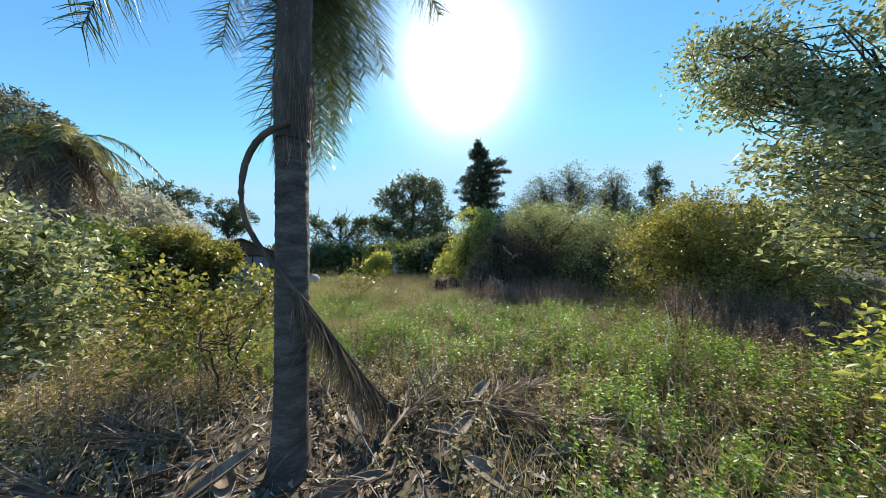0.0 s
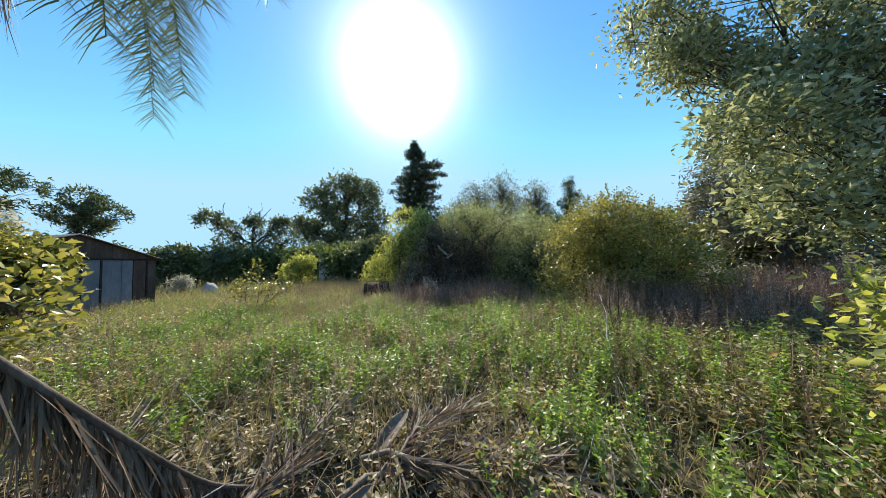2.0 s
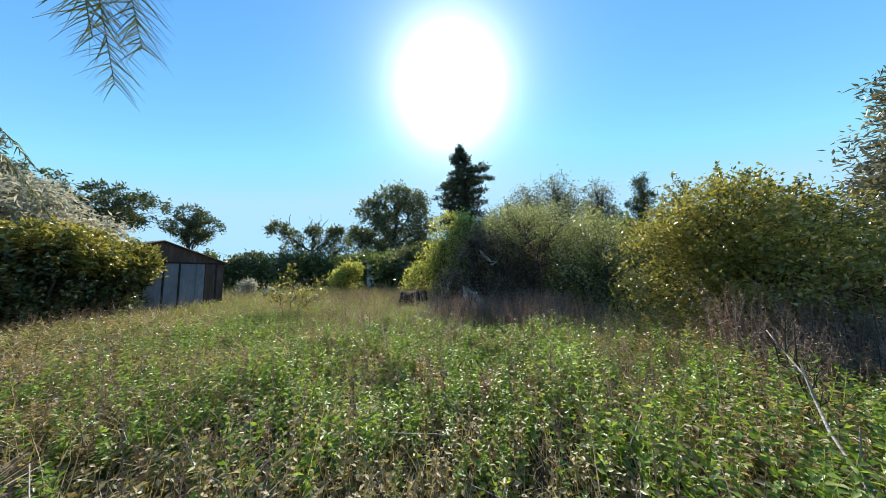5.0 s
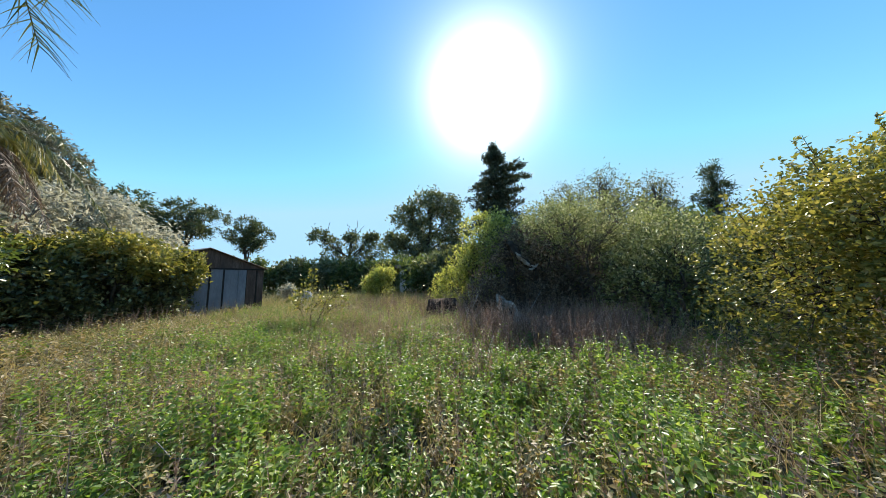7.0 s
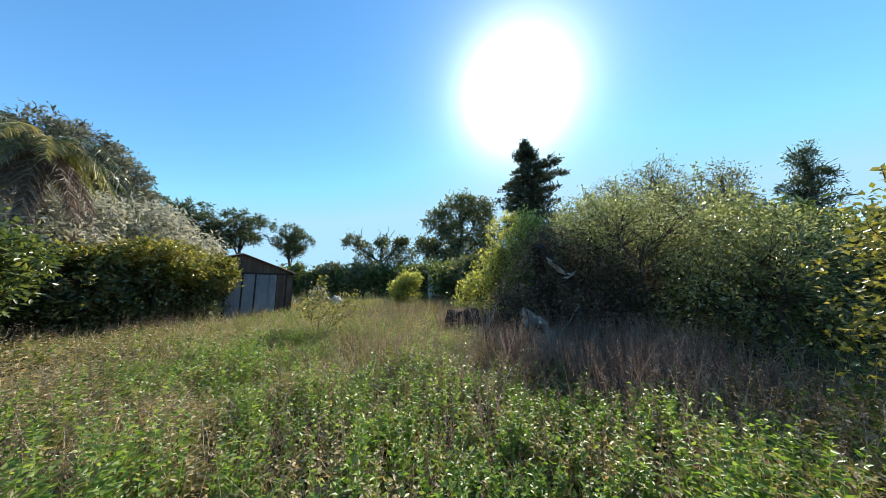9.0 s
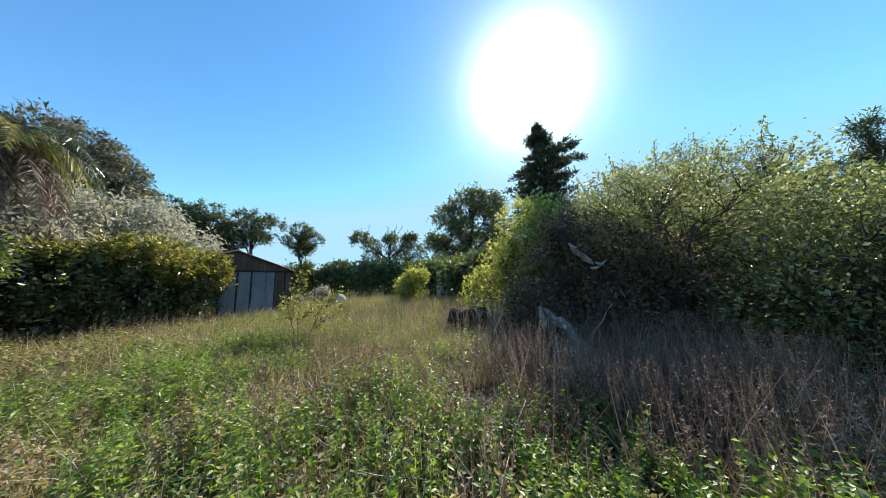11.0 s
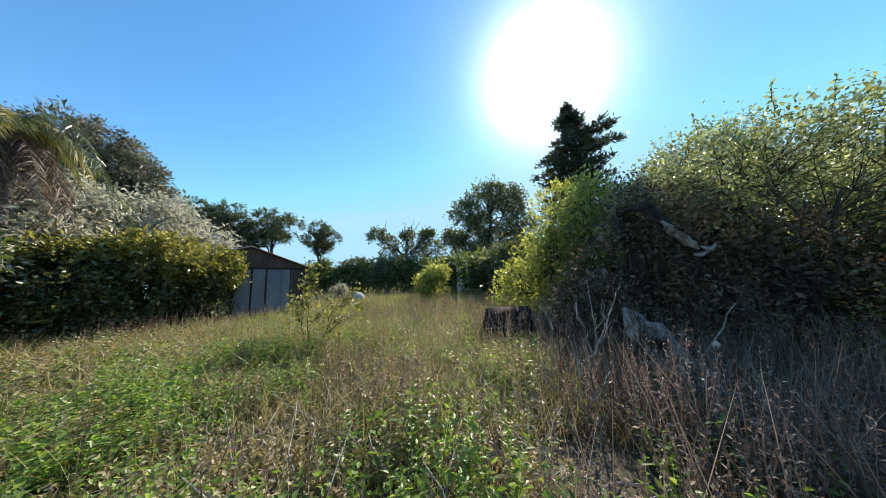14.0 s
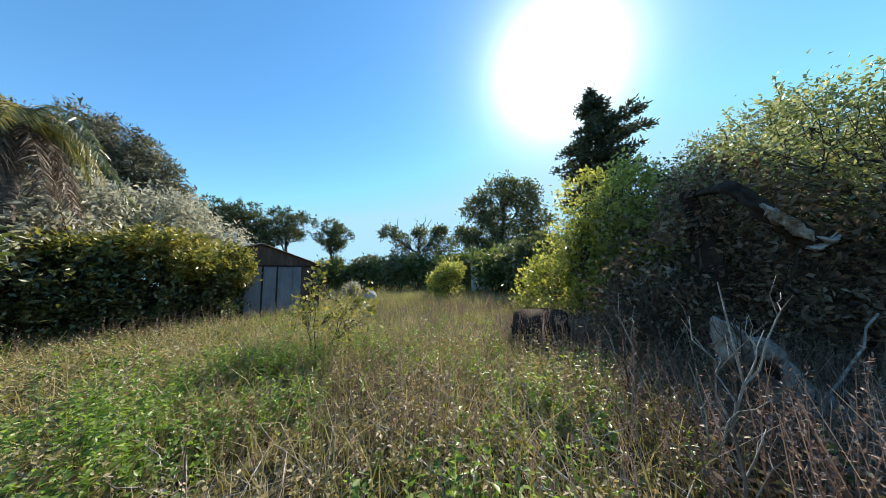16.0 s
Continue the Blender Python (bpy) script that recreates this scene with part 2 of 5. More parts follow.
# ---- mesh helpers ----
def mesh_object(name, V, tris, mat, parent=None, label="", smooth=False):
    """One mesh object from an array of corners and an array of triangles (or a list of such pairs)."""
    V = np.asarray(V, dtype=np.float32).reshape(-1, 3)
    F = np.asarray(tris, dtype=np.int32)
    k = F.shape[1]
    me = bpy.data.meshes.new(name)
    me.vertices.add(len(V))
    me.vertices.foreach_set("co", V.ravel())
    me.loops.add(F.size)
    me.loops.foreach_set("vertex_index", F.ravel())
    me.polygons.add(len(F))
    me.polygons.foreach_set("loop_start", np.arange(0, F.size, k, dtype=np.int32))
    me.polygons.foreach_set("loop_total", np.full(len(F), k, dtype=np.int32))
    if smooth:
        me.polygons.foreach_set("use_smooth", np.ones(len(F), dtype=bool))
    me.materials.append(mat)
    me.update(calc_edges=True)
    ob = new(name, me)
    if parent is not None:
        ob.parent = parent
    if label:
        ob["label"] = label
    return ob


def part(name, bm, mat, parent=None, label="", smooth=False):
    me = bpy.data.meshes.new(name)
    bmesh.ops.recalc_face_normals(bm, faces=bm.faces)
    bm.to_mesh(me)
    bm.free()
    if smooth:
        me.polygons.foreach_set("use_smooth", np.ones(len(me.polygons), dtype=bool))
    me.materials.append(mat)
    ob = new(name, me)
    if parent is not None:
        ob.parent = parent
    if label:
        ob["label"] = label
    return ob


def thing(name, loc, label, category, group="", rz=0.0, kind=""):
    ob = new(name)
    ob.location = loc
    ob.rotation_euler = (0, 0, rz)
    return tagged(ob, label, category, group, kind)


def unit(A):
    return A / np.maximum(np.linalg.norm(A, axis=-1, keepdims=True), 1e-9)


def random_dirs(rng, n, up=0.0):
    A = rng.normal(size=(n, 3))
    A[:, 2] += up
    return unit(A)


def leaves(P, A, L, W, rng, fold=0.18, facing=None):
    """Pointed leaves folded along the midrib: from P along A, length L, width W."""
    n = len(P)
    if facing is None:
        facing = random_dirs(rng, n)
    U = unit(np.cross(A, facing))
    N = np.cross(U, A)
    L, W = np.broadcast_to(L, n)[:, None], np.broadcast_to(W, n)[:, None]
    mid = P + A * L * 0.45
    V = np.stack([P, mid + U * W * 0.5 + N * W * fold, P + A * L - N * L * 0.06, mid - U * W * 0.5 + N * W * fold], 1).reshape(-1, 3)
    b = np.arange(n)[:, None] * 4
    return V, np.concatenate([b + [0, 1, 2], b + [0, 2, 3]], 1).reshape(-1, 3)


def blades(P, A, bend, L, W, rng, seg=3):
    """Grass blades and stems: tapered ribbons that start along A and bend over along `bend`."""
    n = len(P)
    L, W = np.broadcast_to(L, n), np.broadcast_to(W, n)
    U = unit(np.cross(A, random_dirs(rng, n)))
    V = []
    for i in range(seg + 1):
        f = i / seg
        c = P + A * (L * f)[:, None] + bend * (L * f * f)[:, None]
        w = (W * (1 - 0.85 * f) * 0.5)[:, None]
        V += [c - U * w, c + U * w]
    V = np.stack(V, 1).reshape(-1, 3)
    b = np.arange(n)[:, None] * (2 * seg + 2)
    F = np.concatenate([np.concatenate([b + [2 * i, 2 * i + 1, 2 * i + 3], b + [2 * i, 2 * i + 3, 2 * i + 2]], 1) for i in range(seg)], 1)
    return V, F.reshape(-1, 3)


def tube(points, radii, sides=6):
    """A closed tapered tube along points."""
    P = np.asarray(points, dtype=float)
    T = unit(np.gradient(P, axis=0))
    ref = np.array([0.0, 0.0, 1.0]) if abs(T[0][2]) < 0.9 else np.array([1.0, 0.0, 0.0])
    U = unit(np.cross(T, ref))
    W = np.cross(T, U)
    a = np.arange(sides) * 2 * math.pi / sides
    R = np.asarray(radii, dtype=float)
    if R.ndim == 1:
        R = np.repeat(R[:, None], sides, 1)
    ring = P[:, None, :] + (U[:, None, :] * np.cos(a)[None, :, None] + W[:, None, :] * np.sin(a)[None, :, None]) * R[:, :, None]
    V = ring.reshape(-1, 3)
    F = []
    for i in range(len(P) - 1):
        for j in range(sides):
            p, q = i * sides + j, i * sides + (j + 1) % sides
            F += [(p, q, q + sides), (p, q + sides, p + sides)]
    for end, base in ((0, 0), (1, (len(P) - 1) * sides)):
        for j in range(1, sides - 1):
            F.append((base, base + j, base + j + 1))
    return V, np.array(F)


def join(pieces):
    V, F, k = [], [], 0
    for v, f in pieces:
        V.append(v)
        F.append(np.asarray(f) + k)
        k += len(v)
    return np.concatenate(V), np.concatenate(F)


def curve_points(a, b, rng, n=6, sag=0.0, wobble=0.05):
    a, b = np.asarray(a, float), np.asarray(b, float)
    f = np.linspace(0, 1, n)[:, None]
    P = a + (b - a) * f
    P[:, 2] += (np.sin(f * math.pi) * sag)[:, 0]
    d = np.linalg.norm(b - a)
    P[1:-1] += rng.normal(size=(n - 2, 3)) * wobble * d
    return P


def box(bm, x0, x1, y0, y1, z0, z1):
    v = bmesh.ops.create_cube(bm, size=1)["verts"]
    bmesh.ops.transform(bm, matrix=Matrix.Translation(((x0 + x1) / 2, (y0 + y1) / 2, (z0 + z1) / 2)) @ Matrix.Diagonal((x1 - x0, y1 - y0, z1 - z0, 1)), verts=v)
    return v


def lump(x, y):
    """Height of the ground: nearly level, slightly uneven."""
    x, y = np.asarray(x, float), np.asarray(y, float)
    near = np.exp(-((x / 60) ** 2 + ((y - 10) / 60) ** 2))
    return near * (0.035 * np.sin(x * 0.9 + 1.3) * np.cos(y * 0.7) + 0.025 * np.sin(x * 2.3 + y * 1.7) + 0.015 * np.sin(y * 3.1 - x * 1.9))


# ---- ground: one sheet to the horizon ----
def build_ground():
    g = np.sinh(np.linspace(-6.0, 6.0, 181)) / np.sinh(6.0) * 1800
    X, Y = np.meshgrid(g, g + 8)
    V = np.stack([X, Y, lump(X, Y)], -1).reshape(-1, 3)
    n = len(g)
    i = np.arange(n - 1)[:, None] * n + np.arange(n - 1)[None, :]
    F = np.stack([i, i + 1, i + n + 1, i + n], -1).reshape(-1, 4)
    ob = mesh_object("ground", V, F, M_SOIL, smooth=True)
    tagged(ob, "dark soil with dry litter under the weeds", "ground", kind="structure")


build_ground()


# ---- trees and shrubs ----
def plant(name, base, label, category, mat, lobes, trunk_r=0.12, clumps=40, per=30, leaf=(0.09, 0.045), spread=0.3,
          droop=0.0, seed=1, bark=None, limb_r=0.35, shell=0.45, stems=1, lean=(0, 0), up=0.2, group="", stem_top=0.6, twigs=1.0, hang=0.0, shoots=0):
    """A tree or shrub: trunk and limbs that reach into each lobe of the crown, and leaves in clumps at the twigs' ends."""
    rng = np.random.RandomState(seed)
    bark = bark or M_BARK
    root = thing(name, base, label, category, group)
    tubes, LV = [], []
    top = max(c[2] + r[2] for c, r in lobes)
    mean = np.mean([c for c, r in lobes], axis=0)
    heads = []
    for s in range(stems):
        a = s * 2.4 + rng.uniform(0, 1)
        foot = np.array([math.cos(a), math.sin(a), 0]) * (0.0 if stems == 1 else trunk_r * 2.5)
        head = np.array([mean[0] * 0.6 + lean[0] + (0 if stems == 1 else math.cos(a) * 0.5), mean[1] * 0.6 + lean[1] + (0 if stems == 1 else math.sin(a) * 0.5), top * stem_top])
        foot[2] = -0.12
        P = curve_points(foot, head, rng, 8, 0, 0.025)
        R = np.linspace(trunk_r, trunk_r * 0.4, 8)
        R[0] *= 1.35
        tubes.append(tube(P, R, 8))
        heads.append(P)
    for c, r in lobes:
        c, r = np.array(c, float), np.array(r, float)
        P = heads[rng.randint(len(heads))]
        k = min(6, max(1, int(np.argmin(np.abs(P[:, 2] - c[2] * 0.62)))))
        limb = curve_points(P[k], c, rng, 6, -0.05 * np.linalg.norm(c - P[k]), 0.025)
        wood = [tube(limb, np.linspace(trunk_r * limb_r * 1.3, trunk_r * 0.12, 6), 6)]
        n = max(4, int(clumps))
        D = random_dirs(rng, n, 0.15)
        C = c + D * r * (shell + (1.08 - shell) * rng.uniform(0, 1, (n, 1)) ** 0.6)
        C[:, 2] = np.maximum(C[:, 2], 0.08)
        for q in range(int(n * 0.55 * twigs)):
            start = limb[rng.randint(2, 6)]
            wood.append(tube(curve_points(start, C[q % n], rng, 4, 0, 0.06), [trunk_r * 0.10 + 0.004, trunk_r * 0.07 + 0.003, trunk_r * 0.05 + 0.002, 0.003], 4))
        WV, WF = join(wood)
        mesh_object("limb", WV, WF, bark, root, smooth=True)
        out = unit(C - c)
        m = n * per
        idx = np.repeat(np.arange(n), per)
        size = spread * rng.uniform(0.5, 1.25, n)[idx]
        P = C[idx] + rng.normal(size=(m, 3)) * size[:, None] * 0.5
        if hang:
            P[:, 2] -= rng.uniform(0, hang, m) ** 1.3
        A = unit(out[idx] * 0.5 + random_dirs(rng, m) * 0.9 + np.array([0, 0, up - droop]))
        P[:, 2] = np.maximum(P[:, 2], 0.05)
        s = rng.uniform(0.6, 1.3, m)
        f = random_dirs(rng, m, 0.8)
        LV.append(leaves(P, A, leaf[0] * s, leaf[1] * s, rng, facing=f))
    # young upright shoots that stand out above the crown
    for q in range(shoots):
        c, r = lobes[rng.randint(len(lobes))]
        D = unit(rng.normal(size=3) * np.array([1, 1, 0.4]) + np.array([0, 0, 1.3]))
        s = np.array(c) + D * np.array(r) * 0.85
        e = s + unit(D + np.array([0, 0, 1.2]) + rng.normal(size=3) * 0.25) * rng.uniform(0.35, 0.8) * (0.4 + 0.35 * max(r))
        Q = curve_points(s, e, rng, 5, 0, 0.04)
        V, F = tube(Q, np.linspace(0.008, 0.003, 5), 4)
        mesh_object("shoot", V, F, bark, root, smooth=True)
        m = int(np.linalg.norm(e - s) / (leaf[0] * 0.32)) + 4
        t = np.linspace(0.1, 1, m)
        B = np.stack([np.interp(t, np.linspace(0, 1, 5), Q[:, k]) for k in range(3)], 1)
        sz = rng.uniform(0.7, 1.25, m)
        LV.append(leaves(B, unit(random_dirs(rng, m) + np.array([0, 0, 0.5])), leaf[0] * sz, leaf[1] * sz, rng, facing=random_dirs(rng, m, 0.8)))
    V, F = join(tubes)
    mesh_object("trunk", V, F, bark, root, smooth=True)
    V, F = join(LV)
    mesh_object("crown", V, F, mat, root)
    return root


def conifer(base, height, label, seed=3):
    """A dark cypress with ragged drooping tiers."""
    rng = np.random.RandomState(seed)
    root = thing("cypress_tree", base, label, "tree")
    P = curve_points((0, 0, -0.2), (0.15, 0, height), rng, 12, 0, 0.004)
    tubes = [tube(P, np.linspace(0.26, 0.03, 12), 9)]
    LV = []
    z = 1.2
    while z < height - 0.15:
        f = z / height
        down = height - z
        reach = float(np.interp(down, (0, 0.6, 1.6, 2.3, 2.8, 3.4, 4.2, 5.5, 7.5, 12), (0.10, 0.55, 1.0, 1.2, 2.5, 2.0, 2.5, 2.3, 1.9, 1.5)))
        for j in range(rng.randint(6, 9)):
            a = rng.uniform(0, 2 * math.pi)
            d = np.array([math.cos(a), math.sin(a), 0])
            L = reach * rng.uniform(0.5, 1.05)
            if 2.3 < down < 3.3 and d[0] > 0.3:
                L = reach * rng.uniform(0.9, 1.3)
            s = np.array([0, 0, z])
            e = s + d * L + np.array([0, 0, L * rng.uniform(-0.05, 0.28)])
            Q = curve_points(s, e, rng, 5, 0.04 * L, 0.02)
            tubes.append(tube(Q, np.linspace(0.05 * (1 - f) + 0.012, 0.006, 5), 4))
            n = int(40 + 150 * L / 2)
            t = rng.uniform(0.12, 1.0, n) ** 0.8
            B = np.stack([np.interp(t, np.linspace(0, 1, 5), Q[:, k]) for k in range(3)], 1)
            B += rng.normal(size=(n, 3)) * np.array([0.15, 0.15, 0.13]) * (0.6 + 0.6 * (1 - f))
            A = unit(d * 0.7 + random_dirs(rng, n) * 0.8 + np.array([0, 0, 0.15]))
            sc = rng.uniform(0.6, 1.3, n)
            LV.append(leaves(B, A, 0.25 * sc, 0.085 * sc, rng))
        z += 0.30 + 0.12 * rng.uniform()
    n = 260
    t = rng.uniform(height - 1.2, height + 0.2, n)
    B = np.stack([rng.normal(size=n) * 0.14, rng.normal(size=n) * 0.14, t], 1)
    LV.append(leaves(B, unit(random_dirs(rng, n) + [0, 0, 0.9]), 0.24, 0.07, rng))
    V, F = join(tubes)
    mesh_object("trunk", V, F, M_BARK, root, smooth=True)
    V, F = join(LV)
    mesh_object("crown", V, F, M_CONIFER, root)


conifer((3.35, 25.0, 0), 12.9, "tall dark ragged cypress rising behind the thicket")


def build_trees():
    # thicket in front of the cypress: arching shrubs, dark below
    plant("shrub", (1.0, 17.2, 0), "light green leafy shrub at the thicket's edge", "shrub", M_GREEN_BUSH,
          [((0, 0, 1.7), (1.2, 1.1, 1.4)), ((0.6, 0.1, 3.5), (0.9, 0.9, 1.4)), ((-0.9, -0.3, 1.0), (0.9, 0.9, 0.9)), ((0.3, -0.6, 2.3), (0.9, 0.8, 0.9)), ((0.8, -0.8, 1.0), (0.9, 0.8, 0.9)), ((1.3, -1.0, 3.5), (0.9, 0.8, 1.0)), ((1.6, -1.2, 2.1), (0.9, 0.8, 1.0))],
          0.05, 75, 23, (0.145, 0.073), 0.32, seed=11, stems=4, shoots=16)
    plant("shrub", (3.5, 18.2, 0), "tall dark evergreen shrub below the cypress", "shrub", M_CONIFER,
          [((0, 0, 2.6), (1.5, 1.3, 1.4)), ((0.3, 0.3, 4.0), (1.3, 1.1, 1.0)), ((-0.7, -0.4, 1.4), (1.3, 1.2, 1.3)), ((1.2, -0.2, 2.4), (1.3, 1.2, 1.5)), ((0.6, -0.6, 1.0), (1.5, 1.0, 1.0))],
          0.07, 100, 32, (0.125, 0.062), 0.36, seed=12, stems=4)
    plant("shrub", (5.6, 16.6, 0), "tall green shrub with small pale leaves", "shrub", M_OLIVE,
          [((0, 0, 2.6), (1.7, 1.4, 1.4)), ((0.2, 0.3, 4.0), (1.5, 1.2, 0.9)), ((-1.2, -0.2, 3.2), (1.2, 1.1, 1.2)), ((1.3, -0.2, 2.6), (1.3, 1.2, 1.3)), ((0, -0.6, 1.2), (1.8, 1.0, 1.1))],
          0.07, 100, 32, (0.125, 0.062), 0.36, seed=13, shoots=26, stems=4)
    plant("shrub", (8.0, 14.6, 0), "broad green shrub beside the thicket", "shrub", M_OLIVE,
          [((0, 0, 2.3), (1.8, 1.4, 1.4)), ((0.4, 0.2, 3.1), (1.4, 1.2, 0.9)), ((-1.2, -0.3, 2.2), (1.3, 1.2, 1.3)), ((0.2, -0.9, 1.0), (1.9, 0.9, 1.0)), ((1.6, -0.4, 1.8), (1.4, 1.2, 1.4))],
          0.07, 100, 32, (0.125, 0.062), 0.36, seed=14, shoots=26, stems=4)
    plant("shrub", (3.6, 15.0, 0), "withered brown undergrowth of the thicket", "shrub", M_DEADLEAF,
          [((-1.2, 0.2, 1.2), (1.2, 0.9, 1.2)), ((0.2, 0, 1.4), (1.4, 0.9, 1.4)), ((1.6, -0.4, 1.4), (1.4, 1.0, 1.4)), ((-0.8, 0.3, 2.6), (1.2, 0.9, 0.9)), ((0.8, 0.2, 2.8), (1.5, 0.9, 1.0)), ((2.9, -0.9, 1.1), (1.2, 1.0, 1.1))],
          0.04, 70, 8, (0.12, 0.05), 0.42, seed=24, stems=7, twigs=2.0)
    plant("shrub", (4.5, 13.1, 0), "arching shrub with sunlit leaves over dead wood", "shrub", M_OLIVE,
          [((0.2, 0, 3.3), (1.3, 1.1, 0.8)), ((1.4, -0.3, 3.2), (1.4, 1.1, 0.9)), ((-0.9, 0.0, 3.1), (0.9, 0.9, 0.8)), ((2.2, 0.1, 2.4), (1.2, 1.0, 1.1)), ((-0.2, 0.6, 3.7), (1.2, 0.9, 0.6)), ((1.2, 0.4, 2.2), (1.4, 0.8, 0.8))],
          0.05, 85, 28, (0.074, 0.038), 0.30, seed=15, shoots=26, stems=3)
    plant("shrub", (6.6, 11.8, 0), "low green shrub joining the thicket and the yellow shrub", "shrub", M_OLIVE,
          [((0, 0, 1.3), (1.4, 1.0, 1.2)), ((0.4, 0.3, 2.1), (1.1, 0.9, 0.8)), ((-0.9, 0.2, 1.2), (1.0, 0.8, 1.0))],
          0.06, 80, 30, (0.085, 0.042), 0.30, seed=25, shoots=26, stems=4)
    plant("shrub", (4.6, 16.2, 0), "tangled brown dead growth deep in the thicket", "shrub", M_DEADLEAF,
          [((-2.2, 0.3, 0.9), (1.2, 0.6, 1.0)), ((-0.8, 0.1, 1.1), (1.3, 0.6, 1.2)), ((0.8, -0.2, 1.1), (1.4, 0.6, 1.2)), ((2.4, -0.8, 1.0), (1.4, 0.7, 1.1)), ((-1.4, 0.2, 2.1), (1.2, 0.5, 0.8)), ((0.4, 0, 2.2), (1.5, 0.5, 0.8)), ((2.0, -0.6, 2.0), (1.4, 0.6, 0.8)), ((3.9, -1.6, 0.9), (1.2, 0.8, 1.0))],
          0.04, 70, 26, (0.17, 0.085), 0.38, seed=27, stems=9, twigs=1.6)
    # yellowing shrub that the walk leaves on its flank
    plant("shrub", (6.9, 8.1, 0), "dense yellow-green shrub with drying leaves", "shrub", M_YELLOW,
          [((0, 0, 1.5), (1.6, 1.5, 1.4)), ((0.4, 0.3, 2.5), (1.3, 1.2, 0.8)), ((-0.9, 0.5, 1.3), (1.1, 1.1, 1.2)), ((1.3, -0.2, 1.6), (1.3, 1.2, 1.2)), ((-0.3, -1.0, 1.2), (1.2, 0.8, 1.1)), ((-0.9, -0.6, 2.0), (0.8, 0.8, 0.8)), ((0.8, -1.1, 0.9), (1.1, 0.8, 0.9))],
          0.06, 125, 46, (0.070, 0.042), 0.26, seed=16, stems=5, shoots=46)
    # tall glossy tree beside the start
    bx, by = 5.2, 2.8
    lobes = [(3.6, 4.0, 3.9, 0.7, 0.28, 0.25), (4.5, 3.3, 4.6, 1.1, 0.65, 0.9), (5.4, 2.8, 5.6, 1.6, 1.0, 1.0), (4.5, 3.35, 3.4, 0.85, 0.32, 0.45), (3.4, 3.22, 2.35, 0.75, 0.22, 0.3),
             (3.6, 3.12, 1.8, 0.75, 0.25, 0.3), (4.5, 3.2, 2.6, 1.0, 0.5, 0.8), (5.3, 2.8, 3.6, 1.2, 0.7, 1.0), (4.0, 3.3, 2.8, 0.75, 0.22, 0.35),
             (3.9, 2.6, 1.5, 0.9, 0.5, 0.55), (4.5, 3.4, 5.3, 0.9, 0.5, 0.5), (3.5, 3.72, 3.3, 0.6, 0.2, 0.22)]
    plant("broadleaf_tree", (bx, by, 0), "spreading tree with small glossy sunlit leaves", "tree", M_GLOSSY,
          [((x - bx, y - by, z), (p, q, r)) for x, y, z, p, q, r in lobes],
          0.09, 80, 36, (0.060, 0.027), 0.19, seed=17, stem_top=0.7, lean=(1.0, -0.9), twigs=0.8)
    plant("shrub", (3.62, 2.45, 0), "low shrub with bright yellow-green leaves beneath the tree", "shrub", M_GREEN_BUSH,
          [((-0.4, 0.05, 1.1), (0.75, 0.35, 0.28)), ((-0.1, -0.05, 0.75), (0.8, 0.4, 0.3)), ((0.5, 0.1, 1.2), (0.6, 0.4, 0.4)), ((0.3, 0.0, 0.45), (0.6, 0.4, 0.3))],
          0.02, 60, 24, (0.06, 0.032), 0.2, seed=26, stems=4)
    plant("broadleaf_tree", (12.4, 7.2, 0), "rounded grey-green tree in the distance", "tree", M_GREYTREE,
          [((0, 0, 4.2), (1.9, 1.8, 1.5)), ((-0.8, 0.3, 2.9), (1.6, 1.4, 1.2)), ((0.9, -0.3, 3.0), (1.6, 1.5, 1.3)), ((0, 0.2, 5.2), (1.3, 1.2, 0.8)), ((0.2, 0, 1.9), (1.9, 1.5, 1.2)), ((1.8, -1.2, 3.6), (1.6, 1.5, 1.6))],
          0.2, 95, 52, (0.172, 0.053), 0.36, seed=18, twigs=0.5)
    # airy trees behind the thicket
    plant("sparse_tree", (15.0, 31.5, 0), "thin airy tree with half-bare grey twigs", "tree", M_AIRY,
          [((0.2, 0, 10.6), (2.7, 1.8, 2.3)), ((-3.2, 0, 9.6), (2.4, 1.5, 2.0)), ((1.8, 0, 8.8), (2.0, 1.4, 1.7)), ((-1.4, 0, 7.6), (3.0, 1.6, 1.6)), ((-5.2, 0, 7.6), (2.0, 1.4, 1.8))],
          0.34, 130, 16, (0.21, 0.085), 0.55, seed=19, stems=2, shell=0.2, twigs=1.6)
    plant("sparse_tree", (20.3, 31.4, 0), "thin airy tree with half-bare grey twigs", "tree", M_AIRY,
          [((0, 0, 9.8), (1.9, 1.4, 2.1)), ((-1.0, 0, 7.8), (1.9, 1.3, 1.6)), ((1.2, 0, 7.4), (1.6, 1.3, 1.6))],
          0.30, 130, 16, (0.21, 0.085), 0.55, seed=20, stems=2, shell=0.2, twigs=1.6)
    plant("pine_tree", (21.4, 26.6, 0), "dark pine with a rounded open crown", "tree", M_PINE,
          [((0, 0, 9.6), (0.6, 0.6, 0.9)), ((0.5, 0, 8.4), (0.8, 0.8, 0.6)), ((-0.6, 0, 7.8), (0.8, 0.8, 0.5)), ((0.5, 0, 6.9), (1.0, 0.9, 0.5)), ((-0.5, 0, 6.0), (1.1, 1.0, 0.5)), ((0.3, 0, 5.0), (1.2, 1.0, 0.5))],
          0.24, 26, 34, (0.30, 0.06), 0.36, seed=21, stem_top=0.9)
